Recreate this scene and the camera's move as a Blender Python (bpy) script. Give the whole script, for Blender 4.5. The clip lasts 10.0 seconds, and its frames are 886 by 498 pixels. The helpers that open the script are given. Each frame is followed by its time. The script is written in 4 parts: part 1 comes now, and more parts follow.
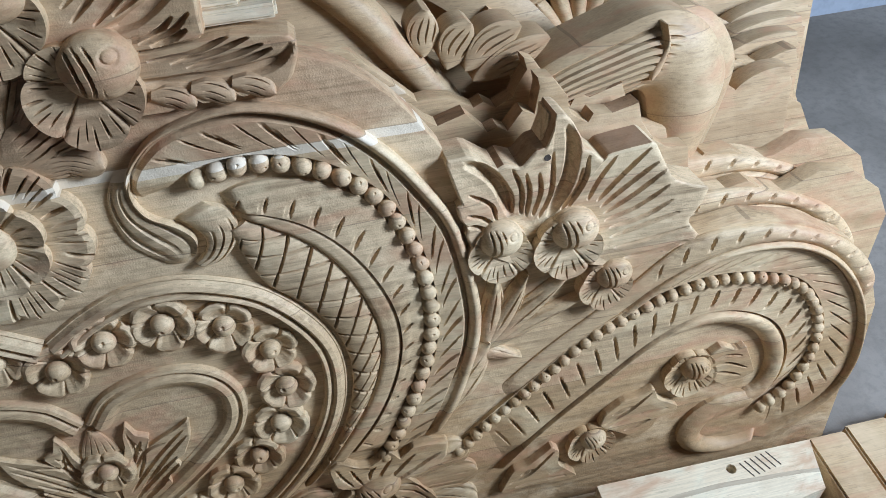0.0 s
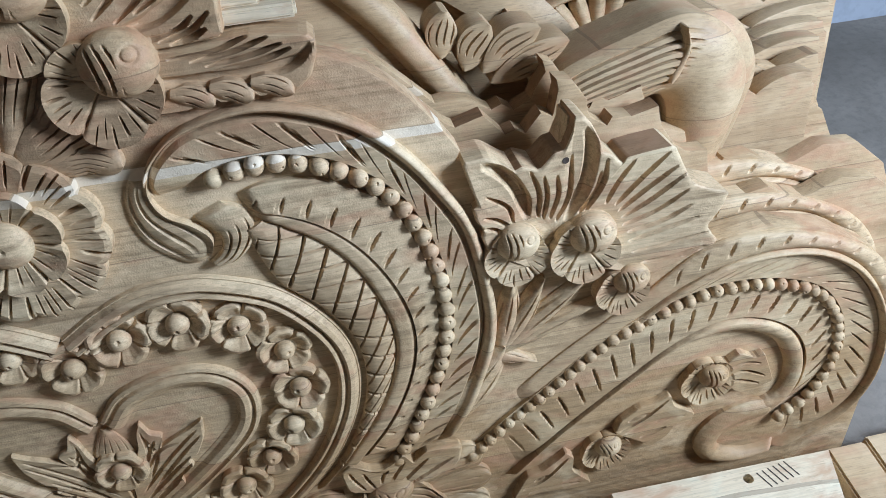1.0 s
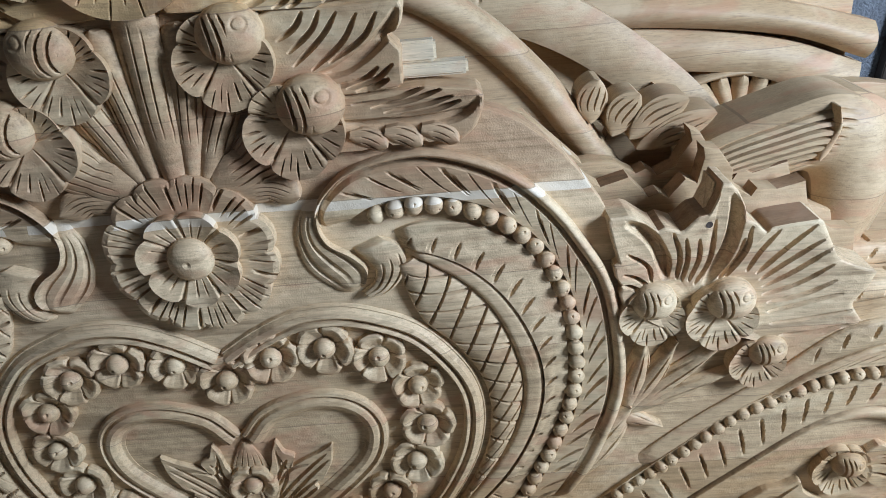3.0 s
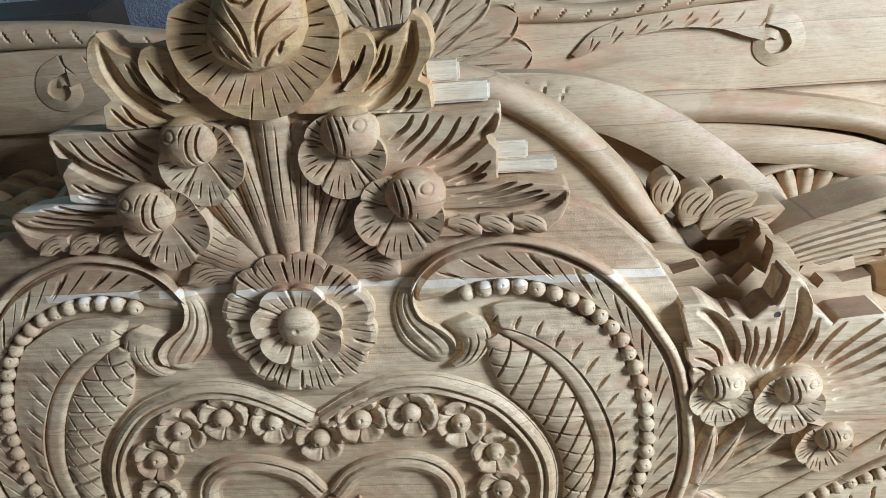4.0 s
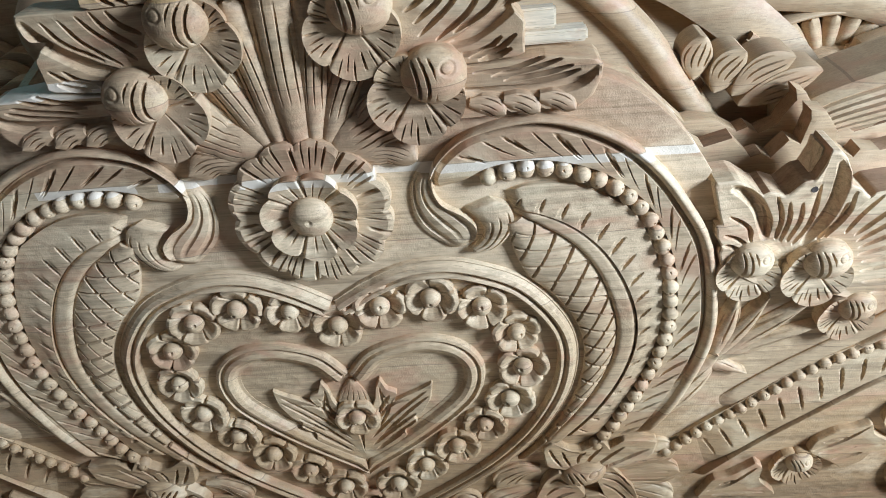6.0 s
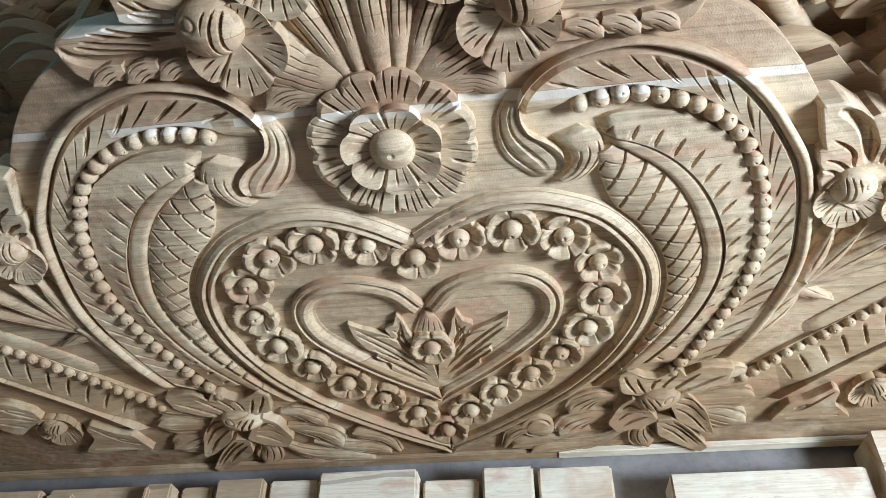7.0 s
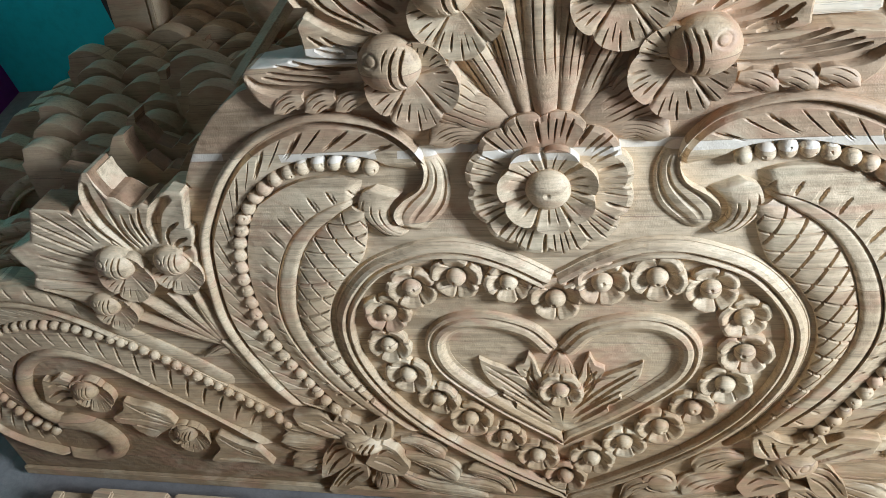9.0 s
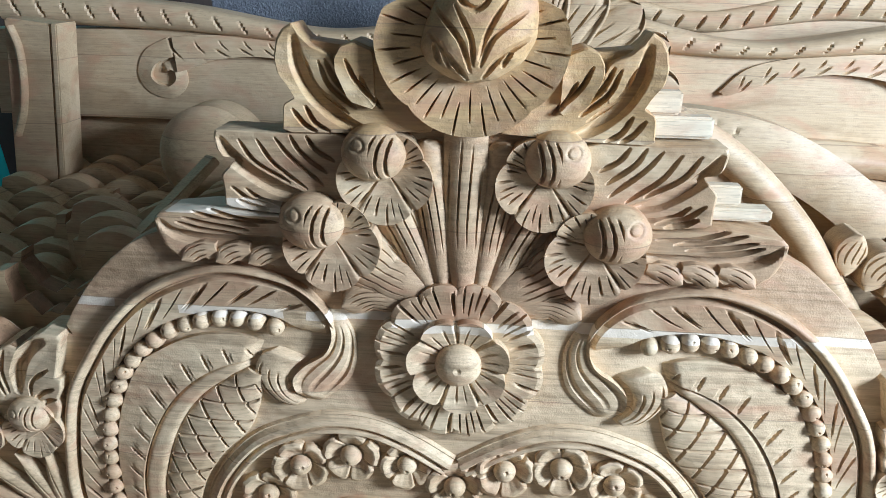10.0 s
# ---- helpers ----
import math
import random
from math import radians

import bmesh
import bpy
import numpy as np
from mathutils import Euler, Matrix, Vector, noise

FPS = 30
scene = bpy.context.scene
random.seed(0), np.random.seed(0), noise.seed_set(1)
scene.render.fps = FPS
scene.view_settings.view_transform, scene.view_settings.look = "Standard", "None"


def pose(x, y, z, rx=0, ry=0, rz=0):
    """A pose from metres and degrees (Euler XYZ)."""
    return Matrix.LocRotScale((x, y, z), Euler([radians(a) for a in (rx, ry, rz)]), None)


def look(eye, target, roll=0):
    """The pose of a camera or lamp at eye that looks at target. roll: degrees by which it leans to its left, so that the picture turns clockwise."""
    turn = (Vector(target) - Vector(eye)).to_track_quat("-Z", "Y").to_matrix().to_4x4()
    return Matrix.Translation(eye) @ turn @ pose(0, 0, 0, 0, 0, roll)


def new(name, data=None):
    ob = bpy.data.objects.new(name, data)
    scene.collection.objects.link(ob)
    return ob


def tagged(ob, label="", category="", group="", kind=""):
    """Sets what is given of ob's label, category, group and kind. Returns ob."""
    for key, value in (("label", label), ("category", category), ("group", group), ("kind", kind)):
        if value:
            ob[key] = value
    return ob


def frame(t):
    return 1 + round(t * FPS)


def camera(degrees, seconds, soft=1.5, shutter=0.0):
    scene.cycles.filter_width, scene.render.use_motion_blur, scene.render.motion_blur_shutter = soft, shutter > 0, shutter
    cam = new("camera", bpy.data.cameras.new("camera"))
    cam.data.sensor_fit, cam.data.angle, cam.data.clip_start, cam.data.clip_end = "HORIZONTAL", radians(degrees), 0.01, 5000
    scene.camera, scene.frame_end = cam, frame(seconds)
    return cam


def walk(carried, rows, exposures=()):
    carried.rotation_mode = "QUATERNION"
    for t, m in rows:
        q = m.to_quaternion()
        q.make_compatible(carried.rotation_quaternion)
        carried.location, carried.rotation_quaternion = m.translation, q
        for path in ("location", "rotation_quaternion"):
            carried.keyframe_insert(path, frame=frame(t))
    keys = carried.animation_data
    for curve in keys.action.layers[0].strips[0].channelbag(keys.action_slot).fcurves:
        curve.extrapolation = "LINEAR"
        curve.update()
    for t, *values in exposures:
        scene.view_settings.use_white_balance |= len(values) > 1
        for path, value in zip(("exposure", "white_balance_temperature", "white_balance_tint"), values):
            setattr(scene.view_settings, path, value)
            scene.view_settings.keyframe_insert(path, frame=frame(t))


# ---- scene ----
LEAN_BACK, LIFT = 10.0, 0.734
PANEL = pose(0, 0, LIFT, -LEAN_BACK)     # the carved headboard's own frame: x across, z up its face, -y out of it

cam = camera(61.2, 10.0, soft=0.6)
PATH = [
    (0.0, (0.404, -0.824, 0.430), (0.546, 0.161, -0.241), -6.1),
    (0.5, (0.402, -0.823, 0.419), (0.536, 0.157, -0.260), -6.1),
    (1.0, (0.400, -0.821, 0.423), (0.523, 0.173, -0.238), -6.1),
    (1.5, (0.397, -0.820, 0.425), (0.501, 0.177, -0.234), -5.9),
    (2.0, (0.395, -0.818, 0.427), (0.490, 0.181, -0.232), -5.9),
    (2.5, (0.387, -0.829, 0.422), (0.446, 0.189, -0.209), -6.4),
    (3.0, (0.343, -0.878, 0.418), (0.318, 0.193, -0.123), -5.2),
    (3.2, (0.329, -0.905, 0.430), (0.270, 0.177, -0.086), -5.8),
    (4.5, (0.290, -0.963, 0.500), (0.177, 0.153, 0.073), -3.8),
    (5.0, (0.281, -0.960, 0.508), (0.168, 0.156, 0.081), -3.4),
    (5.5, (0.274, -0.921, 0.506), (0.204, 0.141, -0.047), -5.5),
    (6.8, (0.167, -0.838, 0.522), (0.059, 0.081, -0.242), -8.2),
    (7.0, (0.153, -0.837, 0.525), (0.033, 0.068, -0.254), -9.0),
    (7.5, (0.113, -0.843, 0.543), (-0.077, 0.048, -0.238), -10.3),
    (8.0, (0.092, -0.852, 0.548), (-0.152, 0.043, -0.212), -11.1),
    (8.5, (0.092, -0.858, 0.553), (-0.171, 0.042, -0.197), -11.7),
    (9.0, (0.074, -0.861, 0.540), (-0.181, 0.073, -0.170), -9.5),
    (9.5, (0.052, -0.850, 0.505), (-0.109, 0.171, -0.104), -2.6),
    (10.0, (0.037, -0.871, 0.482), (-0.042, 0.248, 0.056), 1.3),
]
walk(cam, [(t, PANEL @ look(eye, aim, roll)) for t, eye, aim, roll in PATH], exposures=[(0.0, -0.45), (2.5, -0.45), (3.2, -0.40), (4.5, -0.05), (5.5, -0.03), (7.0, 0.20), (8.5, 0.28), (10.0, 0.38)])

# ---- light ----
world = bpy.data.worlds.new("sky")
scene.world = world
world.use_nodes = True
wn = world.node_tree
sky = wn.nodes.new("ShaderNodeTexSky")
sky.sky_type, sky.sun_disc = "NISHITA", False
sky.sun_elevation, sky.sun_rotation = radians(48), radians(100)
wn.links.new(sky.outputs[0], wn.nodes["Background"].inputs[0])
wn.nodes["Background"].inputs[1].default_value = 0.02


def daylight(name, m, sx, sy, watts, color):
    data = bpy.data.lights.new(name, "AREA")
    data.shape, data.size, data.size_y, data.energy, data.color = "RECTANGLE", sx, sy, watts, color
    ob = new(name, data)
    ob.matrix_world = m
    return ob


daylight("door_daylight", look((2.62, -1.00, 1.85), (0.3, 0.15, 0.60)), 0.6, 0.9, 205, (0.60, 0.755, 1.0))
daylight("west_window_daylight", look((-2.13, 0.80, 1.70), (-2.0, 1.4, 1.0)), 0.5, 0.5, 2.4, (0.85, 0.95, 1.0))
# weak fill added from the front, set in an assumed south window
daylight("front_fill", look((0.2, -3.4, 2.1), (0.0, 0.0, 0.5)), 1.4, 1.1, 1.5, (0.80, 0.90, 1.0))


# ---- materials ----
def nodes_of(name):
    mat = bpy.data.materials.new(name)
    mat.use_nodes = True
    nt = mat.node_tree
    return mat, nt, nt.nodes["Principled BSDF"]


def node(nt, kind, **values):
    n = nt.nodes.new("ShaderNode" + kind)
    for key, value in values.items():
        n.inputs[key.replace("_", " ")].default_value = value
    return n


def ramp(nt, fac, stops, constant=False):
    r = nt.nodes.new("ShaderNodeValToRGB")
    if constant:
        r.color_ramp.interpolation = "CONSTANT"
    el = r.color_ramp.elements
    while len(el) < len(stops):
        el.new(0.5)
    for e, (p, c) in zip(el, stops):
        e.position, e.color = p, (*c, 1)
    nt.links.new(fac, r.inputs[0])
    return r.outputs[0]


def mixed(nt, fac, a, b, kind="MIX"):
    m = nt.nodes.new("ShaderNodeMix")
    m.data_type, m.blend_type = "RGBA", kind
    for value, socket in ((fac, m.inputs[0]), (a, m.inputs[6]), (b, m.inputs[7])):
        if isinstance(value, (int, float)):
            socket.default_value = value
        elif isinstance(value, tuple):
            socket.default_value = (*value, 1)
        else:
            nt.links.new(value, socket)
    return m.outputs[2]


def maths(nt, op, a, b=None):
    m = nt.nodes.new("ShaderNodeMath")
    m.operation = op
    for value, socket in zip((a, b), m.inputs):
        if isinstance(value, (int, float)):
            socket.default_value = value
        elif value is not None:
            nt.links.new(value, socket)
    return m.outputs[0]


def board_coords(nt):
    """Position turned into the leaning board's frame, so that planks and grain run along it."""
    geo = nt.nodes.new("ShaderNodeNewGeometry")
    rot = nt.nodes.new("ShaderNodeVectorRotate")
    rot.rotation_type = "X_AXIS"
    rot.inputs["Center"].default_value = (0, 0, LIFT)
    rot.inputs["Angle"].default_value = radians(LEAN_BACK)
    nt.links.new(geo.outputs["Position"], rot.inputs["Vector"])
    sub = nt.nodes.new("ShaderNodeVectorMath")
    sub.operation = "SUBTRACT"
    sub.inputs[1].default_value = (0, 0, LIFT)
    nt.links.new(rot.outputs[0], sub.inputs[0])
    return sub.outputs[0]


def stretched(nt, vec, scale):
    m = nt.nodes.new("ShaderNodeMapping")
    m.inputs["Scale"].default_value = scale
    nt.links.new(vec, m.inputs["Vector"])
    return m.outputs[0]


def noise_of(nt, vec, scale, detail=4.0, rough=0.55, distortion=0.0):
    n = node(nt, "TexNoise", Scale=scale, Detail=detail, Roughness=rough, Distortion=distortion)
    nt.links.new(vec, n.inputs["Vector"])
    return n.outputs[0]


def carved_wood(name, planks, dark, light, warm, rough=0.55, sap=0.0, tool=1.0, by_plank=False):
    """Raw carved hardwood glued up from boards about 12 cm wide, with grain, pink and dark streaks and pale sapwood at the glue lines."""
    mat, nt, bsdf = nodes_of(name)
    p = board_coords(nt)
    xyz = nt.nodes.new("ShaderNodeSeparateXYZ")
    nt.links.new(p, xyz.inputs[0])
    u, depth, v = xyz.outputs
    wob = noise_of(nt, stretched(nt, p, (1.5, 1.5, 1.5)), 2.0, 2)
    vv = maths(nt, "ADD", v, maths(nt, "MULTIPLY", maths(nt, "SUBTRACT", wob, 0.5), 0.012))
    row = maths(nt, "DIVIDE", maths(nt, "ADD", vv, 0.9), 0.12)
    cell = maths(nt, "FLOOR", row)
    inside = maths(nt, "FRACT", row)
    tone = nt.nodes.new("ShaderNodeTexWhiteNoise")
    tone.noise_dimensions = "1D"
    nt.links.new(maths(nt, "ADD", cell, planks), tone.inputs["W"])
    shift = nt.nodes.new("ShaderNodeCombineXYZ")
    nt.links.new(maths(nt, "MULTIPLY", tone.outputs[0], 7.0), shift.inputs[0])
    nt.links.new(maths(nt, "MULTIPLY", tone.outputs[0], 3.0), shift.inputs[2])
    add = nt.nodes.new("ShaderNodeVectorMath")
    nt.links.new(p, add.inputs[0])
    nt.links.new(shift.outputs[0], add.inputs[1])
    q = add.outputs[0]
    broad = noise_of(nt, stretched(nt, q, (1.6, 8, 9)), 2.2, 5, 0.6, 0.8)
    fine = noise_of(nt, stretched(nt, q, (2.6, 95, 120)), 3.0, 5, 0.65, 0.25)
    stain = noise_of(nt, stretched(nt, q, (2.5, 5, 6)), 2.6, 4, 0.6, 1.2)
    fleck = noise_of(nt, stretched(nt, q, (14, 160, 160)), 3.0, 2, 0.5)
    base = ramp(nt, broad, [(0.28, dark), (0.5, light), (0.72, tuple(0.86 * a + 0.14 * b for a, b in zip(light, warm)))])
    base = mixed(nt, ramp(nt, tone.outputs[0], [(0.0, (0.0,) * 3), (1.0, (0.55,) * 3)]), base, warm)
    if by_plank:
        # the glued-up boards differ: golden brown at the foot, pink-brown and golden in the crest
        at = maths(nt, "DIVIDE", maths(nt, "ADD", cell, 0.5), 12.0)
        hue = ramp(nt, at, [(0.0, (0.32, 0.19, 0.085)), (0.25, (0.43, 0.27, 0.13)), (0.333, (0.56, 0.395, 0.225)), (0.5, (0.68, 0.50, 0.305)), (0.667, (0.45, 0.28, 0.16)), (0.75, (0.48, 0.315, 0.175)), (0.833, (0.53, 0.33, 0.14))], True)
        base = mixed(nt, ramp(nt, stain, [(0.30, (0.60,) * 3), (0.60, (0.92,) * 3)]), base, hue)
        streak = noise_of(nt, stretched(nt, q, (1.2, 26, 30)), 2.4, 4, 0.6, 0.5)
        base = mixed(nt, ramp(nt, streak, [(0.50, (0.0,) * 3), (0.66, (0.55,) * 3)]), base, tuple(0.55 * c for c in dark))
    base = mixed(nt, ramp(nt, fine, [(0.42, (0.0,) * 3), (0.68, (0.30,) * 3)]), base, tuple(0.45 * c for c in dark), "MIX")
    base = mixed(nt, ramp(nt, fleck, [(0.60, (0.0,) * 3), (0.68, (0.35,) * 3)]), base, tuple(0.5 * c for c in dark))
    base = mixed(nt, ramp(nt, stain, [(0.50, (0.0,) * 3), (0.66, (0.60,) * 3)]), base, (0.50, 0.265, 0.15))
    blot = noise_of(nt, stretched(nt, p, (3.2, 3.2, 4.5)), 2.1, 5, 0.62, 0.6)
    base = mixed(nt, ramp(nt, blot, [(0.52, (0.0,) * 3), (0.70, (0.55,) * 3)]), base, tuple(min(0.8, 1.12 * c + 0.05) for c in light))
    base = mixed(nt, ramp(nt, blot, [(0.30, (0.50,) * 3), (0.45, (0.0,) * 3)]), base, tuple(0.75 * c for c in warm))
    # pale sapwood just under a glue line, in stretches
    patch = noise_of(nt, stretched(nt, p, (2.2, 2.0, 0.5)), 1.7, 2)
    band = maths(nt, "MULTIPLY", maths(nt, "GREATER_THAN", inside, 0.885), maths(nt, "LESS_THAN", inside, 0.99))
    upper = maths(nt, "GREATER_THAN", v, -0.07)
    glue = maths(nt, "LESS_THAN", maths(nt, "ADD", maths(nt, "ABSOLUTE", maths(nt, "SUBTRACT", vv, 0.05)), maths(nt, "GREATER_THAN", maths(nt, "ABSOLUTE", u), 0.53)), 0.03)
    here = maths(nt, "MULTIPLY", upper, maths(nt, "MULTIPLY", glue, maths(nt, "GREATER_THAN", patch, 0.44)))
    base = mixed(nt, maths(nt, "MULTIPLY", maths(nt, "MULTIPLY", band, here), sap), base, (0.75, 0.63, 0.475))
    if by_plank:
        # a strip of sapwood along the foot of one crest board
        strip = maths(nt, "MULTIPLY", maths(nt, "LESS_THAN", maths(nt, "ABSOLUTE", maths(nt, "SUBTRACT", vv, 0.197)), 0.011), maths(nt, "LESS_THAN", u, -0.225))
        base = mixed(nt, maths(nt, "MULTIPLY", strip, 0.85), base, (0.75, 0.63, 0.475))
    line = maths(nt, "GREATER_THAN", inside, 0.988)
    base = mixed(nt, maths(nt, "MULTIPLY", line, 0.45), base, (0.16, 0.10, 0.06))
    nt.links.new(base, bsdf.inputs["Base Color"])
    bsdf.inputs["Roughness"].default_value = rough
    bsdf.inputs["Specular IOR Level"].default_value = 0.25
    facets = nt.nodes.new("ShaderNodeTexVoronoi")
    facets.feature = "SMOOTH_F1"
    facets.inputs["Scale"].default_value = 85
    facets.inputs["Smoothness"].default_value = 0.4
    nt.links.new(stretched(nt, p, (0.7, 1, 1.2)), facets.inputs["Vector"])
    grit = noise_of(nt, p, 420, 2)
    height = maths(nt, "ADD", maths(nt, "MULTIPLY", facets.outputs["Distance"], 0.55 * tool), maths(nt, "ADD", maths(nt, "MULTIPLY", grit, 0.30 * tool), maths(nt, "MULTIPLY", fine, 0.25)))
    bump = node(nt, "Bump", Strength=0.9, Distance=0.0020)
    nt.links.new(height, bump.inputs["Height"])
    nt.links.new(bump.outputs[0], bsdf.inputs["Normal"])
    return mat


wood = carved_wood("carved_teak", 3.0, (0.382, 0.247, 0.129), (0.721, 0.530, 0.318), (0.594, 0.391, 0.215), sap=0.9, by_plank=True)
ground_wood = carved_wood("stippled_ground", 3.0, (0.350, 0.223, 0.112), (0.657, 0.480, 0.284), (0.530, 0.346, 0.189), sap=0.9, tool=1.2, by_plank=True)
white_wood = carved_wood("white_sapwood", 17.0, (0.594, 0.480, 0.325), (0.806, 0.682, 0.490), (0.710, 0.557, 0.364), rough=0.5, sap=0.3, tool=0.3)
pale_wood = carved_wood("pale_planed_wood", 11.0, (0.363, 0.240, 0.128), (0.553, 0.401, 0.236), (0.487, 0.320, 0.175), rough=0.5, sap=0.5, tool=0.35)
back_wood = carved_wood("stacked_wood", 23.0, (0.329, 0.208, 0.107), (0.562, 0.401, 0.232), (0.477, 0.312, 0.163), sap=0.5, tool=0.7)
# brown for sawn faces turned inward; their shade is painted into this colour
shaded_edge = carved_wood("shaded_saw_edge", 31.0, (0.15, 0.075, 0.035), (0.34, 0.20, 0.105), (0.26, 0.135, 0.065), rough=0.7, tool=0.5)


def plain(name, a, b, scale, rough, bump_by=0.3, distance=0.004):
    mat, nt, bsdf = nodes_of(name)
    geo = nt.nodes.new("ShaderNodeNewGeometry")
    big = noise_of(nt, geo.outputs["Position"], scale, 6, 0.6)
    small = noise_of(nt, geo.outputs["Position"], scale * 18, 4, 0.7)
    c = ramp(nt, big, [(0.3, a), (0.7, b)])
    c = mixed(nt, ramp(nt, small, [(0.45, (0.0,) * 3), (0.7, (0.35,) * 3)]), c, tuple(0.6 * x for x in a))
    nt.links.new(c, bsdf.inputs["Base Color"])
    bsdf.inputs["Roughness"].default_value = rough
    bump = node(nt, "Bump", Strength=bump_by, Distance=distance)
    nt.links.new(small, bump.inputs["Height"])
    nt.links.new(bump.outputs[0], bsdf.inputs["Normal"])
    return mat


concrete = plain("dusty_concrete", (0.15, 0.13, 0.108), (0.30, 0.265, 0.225), 2.0, 0.9, 0.5)
teal_paint = plain("teal_wall_paint", (0.02, 0.55, 0.55), (0.03, 0.62, 0.62), 1.5, 0.6, 0.15)
purple_paint = plain("purple_dado_paint", (0.22, 0.01, 0.16), (0.27, 0.015, 0.20), 1.5, 0.6, 0.15)
blue_paint = plain("blue_grey_limewash", (0.44, 0.48, 0.54), (0.53, 0.57, 0.63), 1.8, 0.85, 0.3)
brick_wall = plain("rough_grey_render", (0.20, 0.21, 0.23), (0.38, 0.40, 0.43), 6.0, 0.95, 0.9, 0.02)
dim_paint = plain("grey_limewash", (0.20, 0.205, 0.21), (0.28, 0.285, 0.29), 1.8, 0.9, 0.3)
dark_door = plain("dark_stained_door", (0.05, 0.035, 0.025), (0.08, 0.055, 0.04), 4.0, 0.6, 0.2)
ceiling_paint = plain("soot_grey_ceiling", (0.10, 0.10, 0.095), (0.16, 0.155, 0.145), 1.0, 0.9, 0.2)


# ---- mesh makers ----
RELIEF = 1.0     # how boldly bands and leaves stand out of the board


def spline(pts, n):
    """Catmull-Rom through the points, resampled to n even steps."""
    p = np.array(pts, float)
    p = np.vstack([2 * p[0] - p[1], p, 2 * p[-1] - p[-2]])
    out = []
    for k in range(1, len(p) - 2):
        t = np.linspace(0, 1, 24, endpoint=False)[:, None]
        a, b, c, d = p[k - 1], p[k], p[k + 1], p[k + 2]
        out.append(0.5 * (2 * b + (c - a) * t + (2 * a - 5 * b + 4 * c - d) * t**2 + (3 * b - a - 3 * c + d) * t**3))
    q = np.vstack(out + [p[-2][None]])
    run = np.r_[0, np.cumsum(np.linalg.norm(np.diff(q, axis=0), axis=1))]
    at = np.linspace(0, run[-1], n)
    return np.stack([np.interp(at, run, q[:, 0]), np.interp(at, run, q[:, 1])], 1)


def length(curve):
    return float(np.linalg.norm(np.diff(curve, axis=0), axis=1).sum())


def beside(curve, d):
    """The curve moved by d to its left; d is a number or one for each point."""
    t = np.gradient(curve, axis=0)
    t /= np.linalg.norm(t, axis=1)[:, None] + 1e-9
    return curve + np.stack([-t[:, 1], t[:, 0]], 1) * np.reshape(np.broadcast_to(d, len(curve)), (-1, 1))


def mesh_of(name, verts, faces, sharp=24):
    me = bpy.data.meshes.new(name)
    me.from_pydata(verts, [], faces)
    me.update()
    me.shade_smooth()
    me.set_sharp_from_angle(angle=radians(sharp))
    return me


def sheet(name, V, round_s=False):
    """A mesh from a grid of points."""
    ns, nt = V.shape[:2]
    i, j = np.meshgrid(np.arange(ns if round_s else ns - 1), np.arange(nt - 1), indexing="ij")
    k = (i + 1) % ns
    faces = np.stack([i * nt + j, k * nt + j, k * nt + j + 1, i * nt + j + 1], -1).reshape(-1, 4)
    return mesh_of(name, V.reshape(-1, 3).tolist(), faces.tolist())


def between(name, a, b, height, nt=9, base=-0.012, fade=0.0):
    """A carved strip between two curves of equal count. height(run, s, t): metres along, 0..1 along, 0..1 across."""
    ns = len(a)
    t = np.linspace(0, 1, nt)
    s = np.linspace(0, 1, ns)
    run = s * length((a + b) / 2)
    xy = a[:, None] * (1 - t)[None, :, None] + b[:, None] * t[None, :, None]
    h = height(run[:, None] + 0 * t, s[:, None] + 0 * t, t[None] + 0 * s[:, None])
    if fade:
        f = np.clip(np.minimum(s, 1 - s) / fade, 0, 1)[:, None]
        h = base * 0.3 + (h - base * 0.3) * f * f * (3 - 2 * f)
    V = np.stack([xy[..., 0], -RELIEF * h, xy[..., 1]], -1)
    V = np.pad(V, ((1, 1), (1, 1), (0, 0)), mode="edge")
    V[0, :, 1] = V[-1, :, 1] = V[:, 0, 1] = V[:, -1, 1] = -base
    # keep the faces' normals outward whichever way the curves run
    e, f = a[ns // 2 + 1] - a[ns // 2], b[ns // 2] - a[ns // 2]
    if e[0] * f[1] - e[1] * f[0] < 0:
        V = V[::-1]
    return sheet(name, np.ascontiguousarray(V))


def disc(name, radius, height, nr=14, nt=72, base=-0.012):
    """A round carved boss about the origin. radius(angle), height(rho, angle)."""
    th = np.linspace(0, 2 * math.pi, nt, endpoint=False)
    rho = np.linspace(0, 1, nr)
    r = radius(th)
    R = r[:, None] * rho[None]
    h = height(rho[None] + 0 * th[:, None], th[:, None] + 0 * rho[None])
    V = np.stack([R * np.cos(th)[:, None], -h, R * np.sin(th)[:, None]], -1)
    V = np.pad(V, ((0, 0), (0, 1), (0, 0)), mode="edge")
    V[:, -1, 1] = -base
    return sheet(name, np.ascontiguousarray(V[::-1]), True)


def cut(x, pitch, width):
    """1 in the middle of a chisel cut, 0 beyond its width, every pitch."""
    d = np.abs((x / pitch) % 1 - 0.5) * pitch
    return np.clip(1 - d / width, 0, 1) ** 0.45


def window(t, a, b, soft=0.12):
    return np.clip((t - a) / soft, 0, 1) * np.clip((b - t) / soft, 0, 1)


def part(name, mesh, material, parent, label="", at=None):
    ob = new(name, mesh)
    if not mesh.materials:
        mesh.materials.append(material)
    ob.parent = parent
    if at is not None:
        ob.matrix_local = at
    if label:
        ob["label"] = label
    return ob


